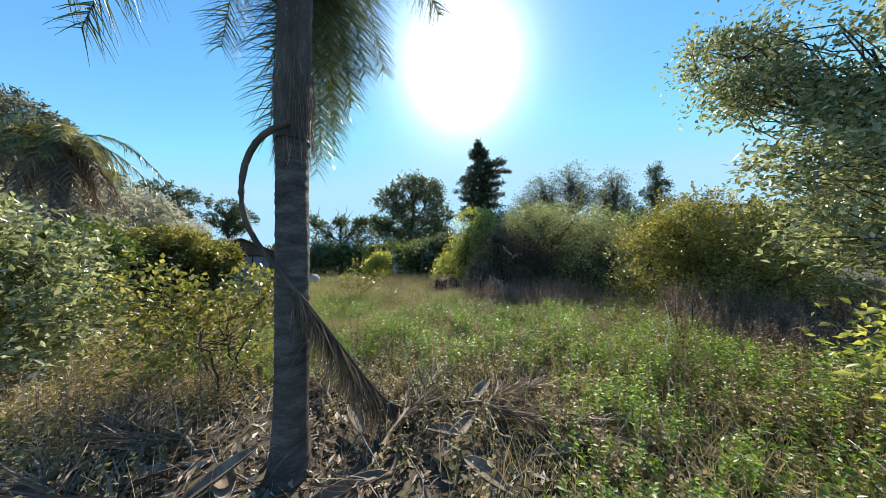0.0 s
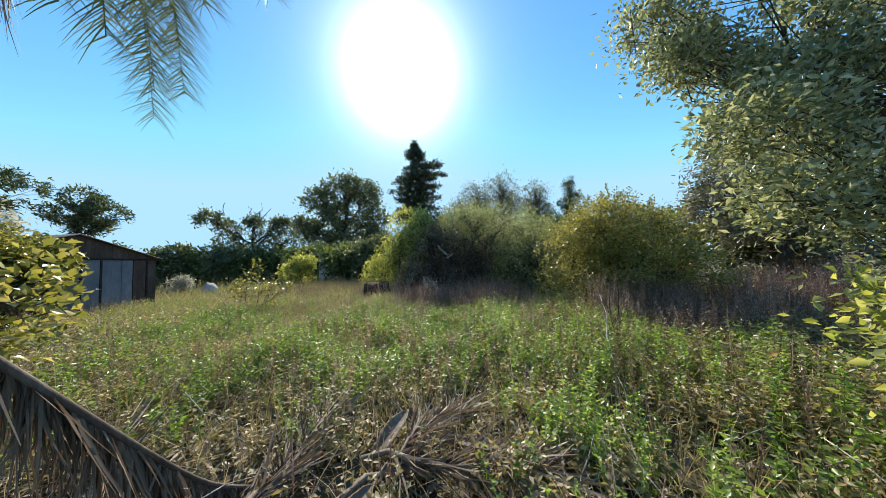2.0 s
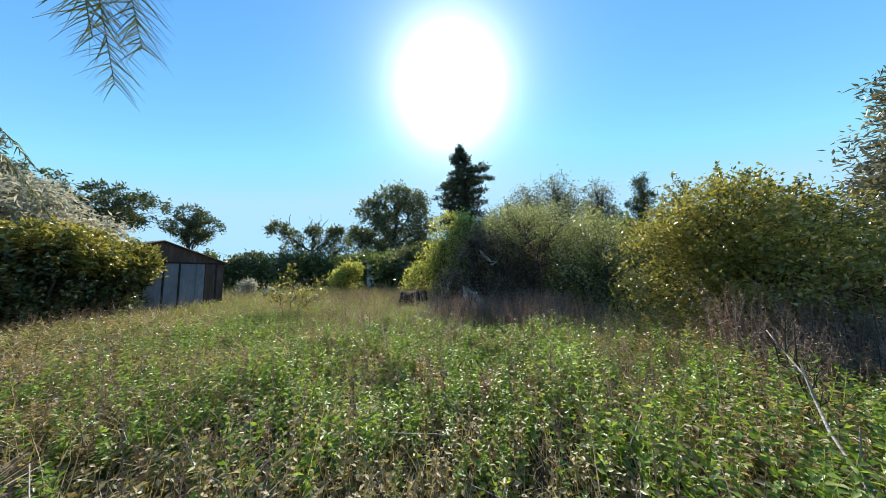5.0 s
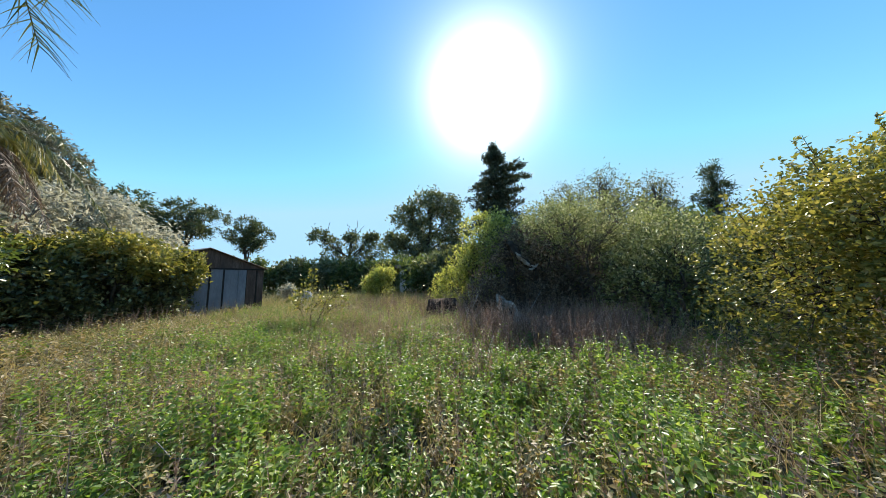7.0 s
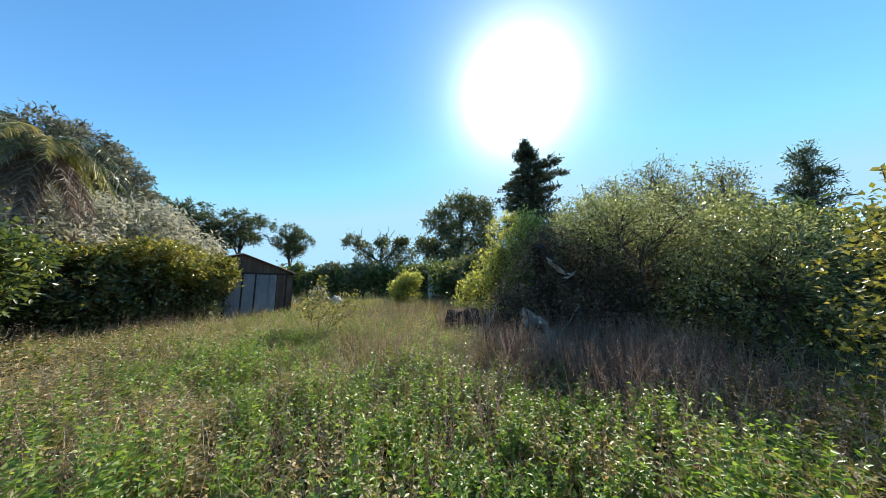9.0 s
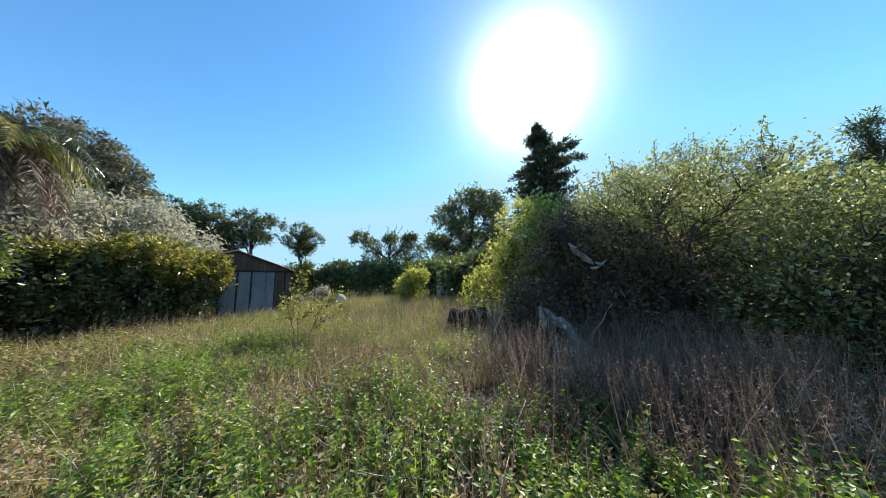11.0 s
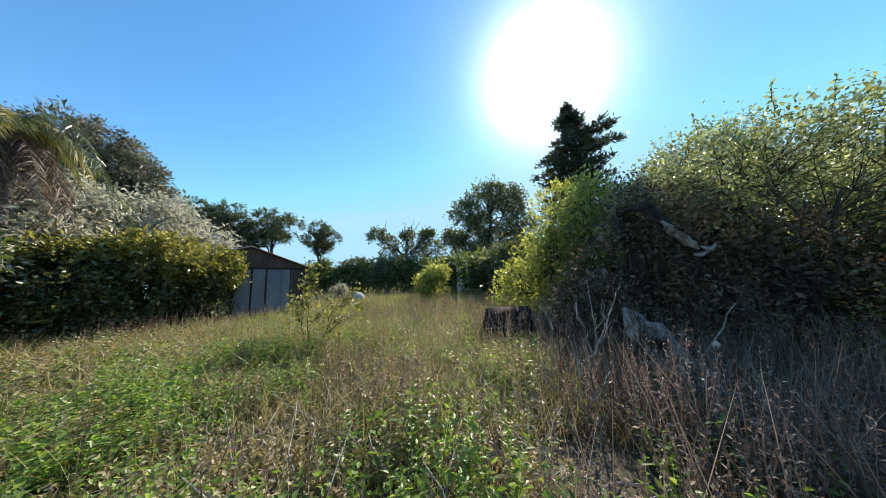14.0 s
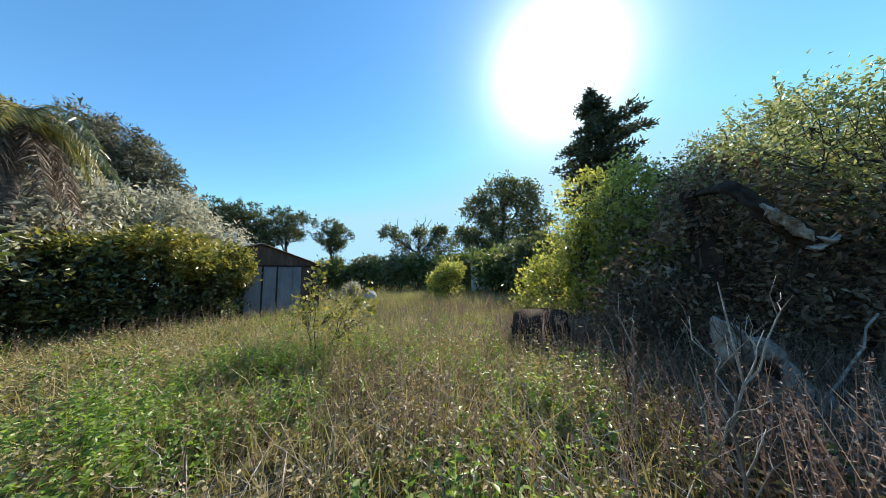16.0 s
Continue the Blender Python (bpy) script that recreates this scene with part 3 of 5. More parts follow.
    # large trees at the far end of the field
    plant("broadleaf_tree", (-8.0, 57.0, 0), "large grey-green tree at the end of the field", "tree", M_EUCA,
          [((0.5, 0, 18.0), (4.2, 3.0, 3.0)), ((4.6, 0, 16.6), (3.2, 2.6, 2.8)), ((-4.2, 0, 15.4), (3.2, 2.4, 2.6)), ((-1.0, 0, 12.0), (3.6, 2.6, 2.4)), ((6.0, 0, 11.6), (3.4, 2.6, 2.4)), ((2.0, 0, 8.6), (4.4, 3.0, 2.6)), ((-6.8, 0, 10.0), (2.8, 2.2, 2.0)), ((-4.0, 0, 6.4), (3.4, 2.4, 2.2)), ((6.5, 0, 6.4), (3.4, 2.4, 2.6)), ((0.6, 0, 4.2), (5.5, 2.4, 2.6))],
          0.6, 80, 25, (0.660, 0.264), 1.0, seed=22, stem_top=0.8, shell=0.35)
    tree = plant("sparse_tree", (-14.6, 35.5, 0), "half-dead tree with crooked bare boughs", "tree", M_EUCA,
          [((-4.2, -0.8, 7.6), (1.2, 1.0, 0.7)), ((-2.6, 0, 6.4), (1.7, 1.3, 1.1)), ((1.6, 0, 6.4), (1.8, 1.4, 1.3)), ((3.4, 0, 5.0), (1.6, 1.3, 1.4)), ((-0.4, 0.8, 7.4), (0.8, 0.7, 0.6)), ((-2.6, 0, 4.2), (1.9, 1.3, 1.2)), ((0.6, 0, 4.0), (2.4, 1.4, 1.4)), ((2.6, 0.4, 7.2), (0.8, 0.7, 0.6))],
          0.30, 42, 20, (0.34, 0.135), 0.5, seed=23, stem_top=0.80, twigs=1.2)
    rng = np.random.RandomState(24)
    for a, b, r in (((-0.3, 0, 5.0), (0.2, 1.2, 9.9), 0.10), ((-0.2, 0.4, 7.2), (1.3, 1.0, 9.2), 0.06), ((-1.0, 0, 5.0), (-4.9, -1.3, 8.8), 0.12), ((-3.2, -0.8, 7.2), (-2.6, -0.8, 9.4), 0.06), ((-0.1, 0.6, 7.8), (-1.0, 0.6, 9.4), 0.05), ((1.0, 0, 5.2), (3.2, 0, 8.2), 0.07)):
        V, F = tube(curve_points(a, b, rng, 7, 0, 0.05), np.linspace(r, 0.02, 7), 6)
        mesh_object("bare_bough", V, F, M_BARK, tree, "bare crooked grey bough", smooth=True)
    # far pines behind the shed
    for k, (x, y, h, w) in enumerate(((-46.0, 28.4, 14.4, 1.3), (-43.2, 31.0, 14.2, 1.3), (-39.4, 35.5, 13.9, 1.7), (-35.2, 41.0, 12.3, 1.15), (-41.5, 33.0, 11.5, 1.0))):
        plant("pine_tree", (x, y, 0), "tall far pine with a flat dark crown", "tree", M_PINE,
              [((0, 0, h - 1.4), (2.0 * w, 1.7 * w, 1.3)), ((1.4 * w, 0, h - 3.0), (1.8 * w, 1.6 * w, 1.2)), ((-1.5 * w, 0, h - 3.2), (1.8 * w, 1.6 * w, 1.2)), ((0.3 * w, 0, h - 4.6), (1.5 * w, 1.3 * w, 0.8))],
              0.3, 36, 34, (0.50, 0.14), 0.55, seed=30 + k, stem_top=0.9, group="far pines")
    # far hedgerow
    rng = np.random.RandomState(5)
    xs = [(-27, 31), (-25, 31), (-23, 32), (-21, 32.5), (-19, 33), (-17.2, 33), (-15.4, 32), (-13.4, 32), (-11.6, 32.5), (-9.8, 33), (-8.0, 34), (-30, 30), (-33, 29), (-2.4, 31), (-0.2, 30), (2.0, 29.5), (-3.6, 28.2), (-2.2, 26.0), (-0.6, 24.6),
          (-7.4, 30.5), (10.5, 16.2), (12.5, 14.2), (14.5, 12.0), (16.0, 9.0), (17.0, 5.5), (18.5, 17.0), (8.6, 19.5), (14.0, 21.0), (21, 12)]
    for k, (x, y) in enumerate(xs):
        h = 3.1 + rng.uniform(0, 1.3)
        plant("hedge_bush", (x, y, 0), "dark bush in the far hedgerow", "bush", M_DARK_BUSH if k % 3 else M_EUCA,
              [((0, 0, h * 0.42), (1.7, 1.4, h * 0.45)), ((0.8, 0.2, h * 0.72), (1.2, 1.1, h * 0.3)), ((-0.9, 0, h * 0.6), (1.2, 1.1, h * 0.34))],
              0.08, 60, 20, (0.343, 0.158), 0.5, seed=50 + k, stems=3, group="far hedgerow", twigs=0.6)
    # round bright bush, pale bush and sapling in the field
    plant("shrub", (-6.3, 24.0, 0), "round bright yellow-green bush in the field", "bush", M_GREEN_BUSH,
          [((0, 0, 1.2), (1.2, 1.1, 1.0)), ((0.4, 0, 1.9), (0.9, 0.8, 0.6)), ((-0.7, 0, 0.9), (0.8, 0.8, 0.8))],
          0.04, 75, 23, (0.185, 0.092), 0.28, seed=70, stems=4)
    plant("shrub", (-12.6, 21.6, 0), "small pale grey bush in the far grass", "bush", M_SILVER,
          [((0, 0, 0.7), (0.6, 0.5, 0.5)), ((0.2, 0, 0.95), (0.35, 0.35, 0.3))],
          0.03, 50, 19, (0.132, 0.059), 0.2, seed=79, stems=4)
    plant("sapling", (-3.75, 11.3, 0), "thin yellow-leaved sapling in dry grass", "sapling", M_YELLOW,
          [((0, 0, 1.4), (0.3, 0.28, 0.4)), ((0.2, 0.1, 0.9), (0.45, 0.35, 0.4)), ((-0.22, 0, 1.0), (0.38, 0.3, 0.35)), ((0.6, 0.2, 0.75), (0.5, 0.3, 0.4)), ((-0.5, 0.1, 0.75), (0.35, 0.3, 0.3)), ((0.75, 0.2, 1.1), (0.35, 0.3, 0.25))],
          0.010, 14, 8, (0.085, 0.06), 0.16, seed=71, stems=4, twigs=1.6)
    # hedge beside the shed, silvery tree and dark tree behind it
    # one hedge, light painted by leaf colour: yellow for the sunlit top
    plant("hedge", (-12.3, 12.3, 0), "wide dense hedge, its sunlit top put in as yellow-green leaves", "hedge", M_YELLOW,
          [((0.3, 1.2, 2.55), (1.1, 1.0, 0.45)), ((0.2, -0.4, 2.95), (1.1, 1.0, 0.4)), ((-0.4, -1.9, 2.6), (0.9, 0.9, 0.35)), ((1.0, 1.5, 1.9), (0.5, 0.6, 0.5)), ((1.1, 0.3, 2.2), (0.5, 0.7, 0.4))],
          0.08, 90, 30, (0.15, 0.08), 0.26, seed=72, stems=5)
    # same hedge below: darker leaf colour stands in for its shade
    plant("hedge", (-12.9, 12.0, 0), "shaded lower growth of the hedge, the shade put in as darker leaves", "hedge", M_HEDGE_SHADED,
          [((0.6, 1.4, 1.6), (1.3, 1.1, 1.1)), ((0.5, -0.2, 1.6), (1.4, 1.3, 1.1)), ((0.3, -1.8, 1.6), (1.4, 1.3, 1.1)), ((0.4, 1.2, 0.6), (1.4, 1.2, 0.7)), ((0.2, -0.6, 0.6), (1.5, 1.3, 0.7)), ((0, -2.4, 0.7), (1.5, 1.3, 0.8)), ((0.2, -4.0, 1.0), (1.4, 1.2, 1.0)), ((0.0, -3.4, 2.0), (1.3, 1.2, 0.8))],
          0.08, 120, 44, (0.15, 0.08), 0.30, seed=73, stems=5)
    plant("silver_tree", (-15.8, 12.8, 0), "broad tree with hanging silvery grey foliage", "tree", M_SILVER,
          [((0, 0, 4.6), (2.0, 1.9, 1.2)), ((0.4, 1.7, 3.6), (1.7, 1.5, 1.1)), ((0.4, -1.8, 4.4), (1.9, 1.7, 1.3)), ((1.0, 0.3, 3.3), (1.6, 1.7, 1.1)), ((1.0, -2.2, 3.2), (1.6, 1.5, 1.2)), ((2.6, -4.2, 2.4), (1.3, 1.2, 1.0)), ((2.2, -3.0, 3.1), (1.2, 1.2, 0.9))],
          0.22, 110, 44, (0.24, 0.085), 0.42, seed=74, droop=0.7, hang=0.7, twigs=0.6)
    plant("broadleaf_tree", (-21.9, 12.3, 0), "tall grey-green tree with a rounded feathery crown", "tree", M_GREYTREE,
          [((0, 0, 9.3), (2.3, 2.1, 1.3)), ((0.8, 1.3, 7.9), (1.9, 1.7, 1.3)), ((-0.6, -2.0, 8.4), (2.2, 2.0, 1.4)), ((0.6, 0.2, 6.2), (2.3, 2.1, 1.4)), ((-0.6, -2.6, 5.6), (2.2, 2.2, 1.6)), ((0.4, 0.6, 4.2), (2.0, 2.0, 1.6)), ((1.4, 2.1, 6.6), (1.3, 1.2, 0.9))],
          0.35, 110, 80, (0.24, 0.07), 0.46, seed=75, droop=0.35, twigs=0.4, shell=0.3)
    plant("shrub", (-10.2, 7.6, 0), "leafy dark green bush at the field's edge", "bush", M_DARK_BUSH,
          [((0, 0, 1.7), (1.3, 1.2, 1.0)), ((-0.6, -1.0, 1.4), (1.2, 1.1, 1.1)), ((0.0, 0.3, 2.4), (0.9, 0.9, 0.6))],
          0.07, 100, 30, (0.145, 0.073), 0.3, seed=76, stems=3)
    plant("shrub", (-7.2, 4.3, 0), "tall leafy bush with glossy dark green leaves", "bush", M_GLOSSY,
          [((0, 0, 1.6), (1.3, 1.2, 1.3)), ((-0.6, -0.4, 2.7), (1.2, 1.1, 0.9)), ((0.5, 0.8, 1.2), (1.1, 1.0, 1.1)), ((0.7, 0, 0.8), (1.0, 1.0, 0.8)), ((-0.8, 0.6, 2.0), (1.2, 1.0, 1.0))],
          0.07, 110, 38, (0.112, 0.055), 0.26, seed=77, stems=4, twigs=0.6)
    plant("shrub", (-2.8, 4.3, 0), "low open shrub with yellow-green leaves", "shrub", M_YELLOW,
          [((0, 0, 0.8), (0.75, 0.6, 0.5)), ((-0.8, 0.1, 0.7), (0.6, 0.5, 0.5)), ((0.4, 0.2, 1.25), (0.45, 0.4, 0.35)), ((-0.5, -0.3, 1.3), (0.5, 0.4, 0.3))],
          0.018, 46, 14, (0.080, 0.050), 0.2, seed=78, stems=4, twigs=1.4)


build_trees()


# ---- palms ----
def frond(root, start, tip, lift, mat, seed, leaflet=0.42, name="frond", density=80, hang=0.5, thick=0.016, width=0.020):
    """A feather frond: a rachis that arches from start over to its tip, with a row of leaflets on either side."""
    rng = np.random.RandomState(seed)
    f = np.linspace(0, 1, 14)
    a, c = np.array(start, float), np.array(tip, float)
    b = a + (c - a) * 0.45
    b[2] = max(a[2], c[2]) + lift
    P = a * ((1 - f) ** 2)[:, None] + b * (2 * f * (1 - f))[:, None] + c * (f ** 2)[:, None]
    V, F = tube(P, np.linspace(thick, 0.003, 14), 5)
    stalk = mesh_object(name, V, F, mat, root, smooth=True)
    t = np.repeat(np.linspace(0.16, 1, density), 2)
    side = np.tile([1.0, -1.0], density)
    B = np.stack([np.interp(t, f, P[:, k]) for k in range(3)], 1)
    T = unit(np.gradient(P, axis=0))
    TT = np.stack([np.interp(t, f, T[:, k]) for k in range(3)], 1)
    flat = np.array([c[0] - a[0], c[1] - a[1], 0.0]) + 1e-3
    S = unit(np.cross(flat, np.array([0, 0, 1.0])))[None, :] * side[:, None]
    n = len(t)
    A = unit(TT * 0.6 + S * 0.75 + rng.normal(size=(n, 3)) * 0.20)
    L = leaflet * (0.25 + 0.75 * np.sin(np.clip(t * 0.85 + 0.13, 0, 1) * math.pi) ** 0.6) * rng.uniform(0.75, 1.15, n)
    bend = np.zeros((n, 3))
    bend[:, 2] = -hang * rng.uniform(0.6, 1.3, n)
    V, F = blades(B, A, bend, L, width, rng, 3)
    tagged(mesh_object("leaflet_fringe", V, F, mat, stalk), kind="stuff")
    return stalk


def palm_trunk(height, r0, r1, seed, lean=(0, 0)):
    rng = np.random.RandomState(seed)
    n = int(height / 0.025)
    z = np.linspace(-0.1, height, n)
    f = np.clip(z / height, 0, 1)
    sides = 20
    ring = np.zeros(n)
    at = 0.1
    while at < height:
        d = z - at
        ring += np.where((d > -0.05) & (d < 0.05), -0.004 * np.exp(-(d / 0.016) ** 2), 0) + 0.0025 * np.exp(-((d - 0.035) / 0.02) ** 2)
        at += rng.uniform(0.09, 0.17)
    R = r0 + (r1 - r0) * f + 0.05 * np.exp(-np.maximum(z, 0) / 0.18) + ring
    a = np.arange(sides)
    R = R[:, None] + 0.004 * np.sin(a[None, :] * 3 + z[:, None] * 4) + rng.normal(size=(n, sides)) * 0.0012
    P = np.stack([lean[0] * f + 0.01 * np.sin(z * 1.7), lean[1] * f, z], 1)
    return tube(P, R, sides)


def build_palm():
    root = thing("palm_tree", (-1.22, 3.17, 0), "ringed grey palm trunk with drooping feather fronds", "palm tree")
    V, F = palm_trunk(5.8, 0.125, 0.13, 4, (0.03, 0.12))
    mesh_object("trunk", V, F, M_PALM_TRUNK, root, smooth=True)
    top = (0.03, 0.12, 5.75)
    rng = np.random.RandomState(6)
    z = np.linspace(2.72, 5.7, 40)
    P = np.stack([0.03 * z / 5.8 + 0.01 * np.sin(z * 1.7), 0.12 * z / 5.8, z], 1)
    R = 0.132 + 0.012 * np.exp(-((z - 3.1) / 0.4) ** 2)
    R = R[:, None] + rng.normal(size=(40, 18)) * 0.004
    V, F = tube(P, R, 18)
    mesh_object("leaf_sheath", V, F, M_PETIOLE, root, "brown fibrous sheath below the crown", smooth=True)
    n = 700
    a, h = rng.uniform(0, 6.283, n), rng.uniform(2.65, 3.4, n)
    B = np.stack([0.018 + np.cos(a) * 0.142, 0.065 + np.sin(a) * 0.142, h], 1)
    A = unit(np.stack([np.cos(a) * 0.12, np.sin(a) * 0.12, np.full(n, -1.0)], 1) + rng.normal(size=(n, 3)) * 0.06)
    V, F = blades(B, A, rng.normal(size=(n, 3)) * 0.05, rng.uniform(0.08, 0.28, n), 0.005, rng, 2)
    tagged(mesh_object("fibre_fringe", V, F, M_PALM_DRY, root), "ragged hanging brown fibres", kind="stuff")
    # arching fronds of the crown, and old ones that hang down beside the trunk
    tips = ((-0.98, 2.33, 3.3, 0.7), (-0.6, 2.2, 3.55, 0.7), (-0.70, 1.95, 3.4, 0.6), (-0.35, 1.75, 3.75, 0.6), (-0.05, 1.6, 4.1, 0.5), (0.25, 1.3, 4.3, 0.4), (-0.15, 0.85, 3.05, 0.2), (-0.40, 0.35, 3.0, 0.1), (-0.3, 0.6, 3.3, 0.1),
            (-0.45, 0.9, 3.3, 0.3), (0.05, 0.8, 3.3, 0.2), (0.2, 0.9, 3.6, 0.2), (-1.45, -0.25, 3.55, 0.6), (-1.30, -0.45, 3.7, 0.6), (1.7, 0.2, 5.6, 0.8), (1.2, -1.2, 5.4, 0.8), (-0.2, -1.8, 5.5, 0.8),
            (-1.6, -0.9, 4.9, 0.8), (-1.6, 1.1, 4.6, 0.8), (1.3, 1.4, 5.2, 0.8), (0.3, 2.2, 5.0, 0.9), (0.1, 0.3, 7.6, 0.3), (-0.4, -0.2, 7.5, 0.3))
    for k, (x, y, z, lift) in enumerate(tips):
        frond(root, top, (x, y, z), lift, M_PALM_GREEN, 200 + k, 0.54, hang=0.3, density=260, width=0.011)
    # second palm behind the hedge
    root = thing("palm_tree", (-12.9, 9.2, 0), "palm with drooping green and brown fronds", "palm tree")
    V, F = palm_trunk(6.0, 0.22, 0.2, 8)
    mesh_object("trunk", V, F, M_PALM_TRUNK, root, smooth=True)
    rng = np.random.RandomState(9)
    for j in range(20):
        a, r = j * 2.4, rng.uniform(1.0, 2.9)
        frond(root, (0, 0, 6.0), (math.cos(a) * r, math.sin(a) * r, 6.7 - r * 0.9 + rng.uniform(-0.9, 0.9)), rng.uniform(0.2, 1.3), M_PALM_OLIVE if j % 2 else M_PALM_GREEN, 300 + j, 0.36, hang=0.7, density=75, width=0.032)
    for j in range(18):
        a, r = j * 2.4 + 0.8, rng.uniform(0.7, 2.0)
        frond(root, (0, 0, 5.8), (math.cos(a) * r, math.sin(a) * r, rng.uniform(2.8, 4.6)), rng.uniform(0, 0.4), M_PALM_DRY, 330 + j, 0.40, name="dead_frond", hang=0.8, density=60, width=0.035)


build_palm()


# ---- the fallen frond that leans on the palm, and the litter at its foot ----
def build_fallen_frond():
    rng = np.random.RandomState(40)
    root = thing("dead_palm_frond", (-0.35, 3.36, 0), "large dead brown frond leaning from the palm to the ground", "palm frond")
    o = np.array([-0.35, 3.36, 0])
    K = np.array([(-1.13, 3.05, 2.80), (-1.30, 2.98, 2.70), (-1.43, 2.95, 2.45), (-1.45, 2.95, 2.10), (-1.36, 2.98, 1.85), (-1.20, 3.02, 1.62),
                  (-1.06, 3.16, 1.34), (-0.94, 3.30, 1.06), (-0.82, 3.44, 0.78), (-0.70, 3.58, 0.50), (-0.58, 3.72, 0.24), (-0.45, 3.86, 0.10)]) - o
    t0 = np.linspace(0, 1, 12)
    tt = np.linspace(0, 1, 34)
    P = np.stack([np.interp(tt, t0, K[:, k]) for k in range(3)], 1)
    for _ in range(3):
        P[1:-1] = (P[:-2] + 2 * P[1:-1] + P[2:]) / 4
    V, F = tube(P, np.linspace(0.026, 0.010, 34), 7)
    mesh_object("rachis", V, F, M_PETIOLE, root, "curved brown stalk", smooth=True)
    n = 900
    t = rng.uniform(0.50, 1.0, n)
    B = np.stack([np.interp(t, tt, P[:, k]) for k in range(3)], 1)
    A = unit(np.array([0.02, 0.02, -0.95]) + rng.normal(size=(n, 3)) * 0.20)
    L = rng.uniform(0.14, 0.34, n) * (0.55 + 0.45 * np.sin((t - 0.5) * 2 * math.pi)) + 0.06
    bend = rng.normal(size=(n, 3)) * 0.12
    bend[:, 2] -= 0.25
    for k in range(240):
        V, F = blades(B[k:k + 1], A[k:k + 1], bend[k:k + 1], L[k:k + 1], 0.016, rng, 3)
        V[:, 2] = np.maximum(V[:, 2], 0.03)
        mesh_object("leaflet", V, F, M_PALM_DRY, root)
    V, F = blades(B[240:], A[240:], bend[240:], L[240:], 0.014, rng, 3)
    V[:, 2] = np.maximum(V[:, 2], 0.03)
    tagged(mesh_object("leaflet_fringe", V, F, M_PALM_DRY, root), "matted dry hanging leaflets", kind="stuff")


build_fallen_frond()


def ground_frond(x, y, heading, length, seed):
    rng = np.random.RandomState(seed)
    root = thing("fallen_frond", (x, y, 0.05), "dry grey-brown palm frond lying on the ground", "palm frond", "fallen fronds", heading)
    P = curve_points((0, 0, 0.05), (length, 0, 0.04), rng, 8, 0.06, 0.03)
    P[:, 2] = np.maximum(P[:, 2], 0.03)
    V, F = tube(P, np.linspace(0.022, 0.005, 8), 5)
    mesh_object("rachis", V, F, M_SPATHE, root, smooth=True)
    n = 150
    t = rng.uniform(0.2, 1, n)
    B = np.stack([np.interp(t, np.linspace(0, 1, 8), P[:, k]) for k in range(3)], 1)
    side = rng.choice([-1.0, 1.0], n)
    A = unit(np.stack([np.full(n, 0.75), side * 0.5, np.full(n, 0.12)], 1) + rng.normal(size=(n, 3)) * 0.2)
    V, F = blades(B, A, rng.normal(size=(n, 3)) * 0.12, rng.uniform(0.2, 0.5, n), 0.02, rng, 2)
    V[:, 2] = np.maximum(V[:, 2], 0.0)
    tagged(mesh_object("leaflet_fringe", V, F, M_PALM_DRY, root), kind="stuff")


def spathe(x, y, heading, length, seed, tilt=0.0):
    """A woody palm boat: a pointed trough."""
    root = thing("palm_spathe", (x, y, 0.06), "curled woody palm spathe among the litter", "palm spathe", "palm spathes", heading)
    n, m = 12, 7
    V, F = [], []
    for i in range(n):
        f = i / (n - 1)
        w = 0.075 * math.sin(min(1, f * 1.15 + 0.05) * math.pi) ** 0.6
        for thick in (0, 1):
            for j in range(m):
                a = (j / (m - 1) - 0.5) * 2.6
                r = w - 0.007 * thick
                V.append((f * length, math.sin(a) * r, w - math.cos(a) * r + 0.12 * length * (f - 0.5) ** 2 + tilt * f))
    for i in range(n - 1):
        for j in range(m - 1):
            p = i * 2 * m + j
            F.append((p, p + 1, p + 1 + 2 * m, p + 2 * m))
            q = p + m
            F.append((q, q + 2 * m, q + 1 + 2 * m, q + 1))
        for j in (0, m - 1):
            p = i * 2 * m + j
            F.append((p, p + m, p + 3 * m, p + 2 * m))
    mesh_object("shell", V, F, M_SPATHE, root, smooth=True)


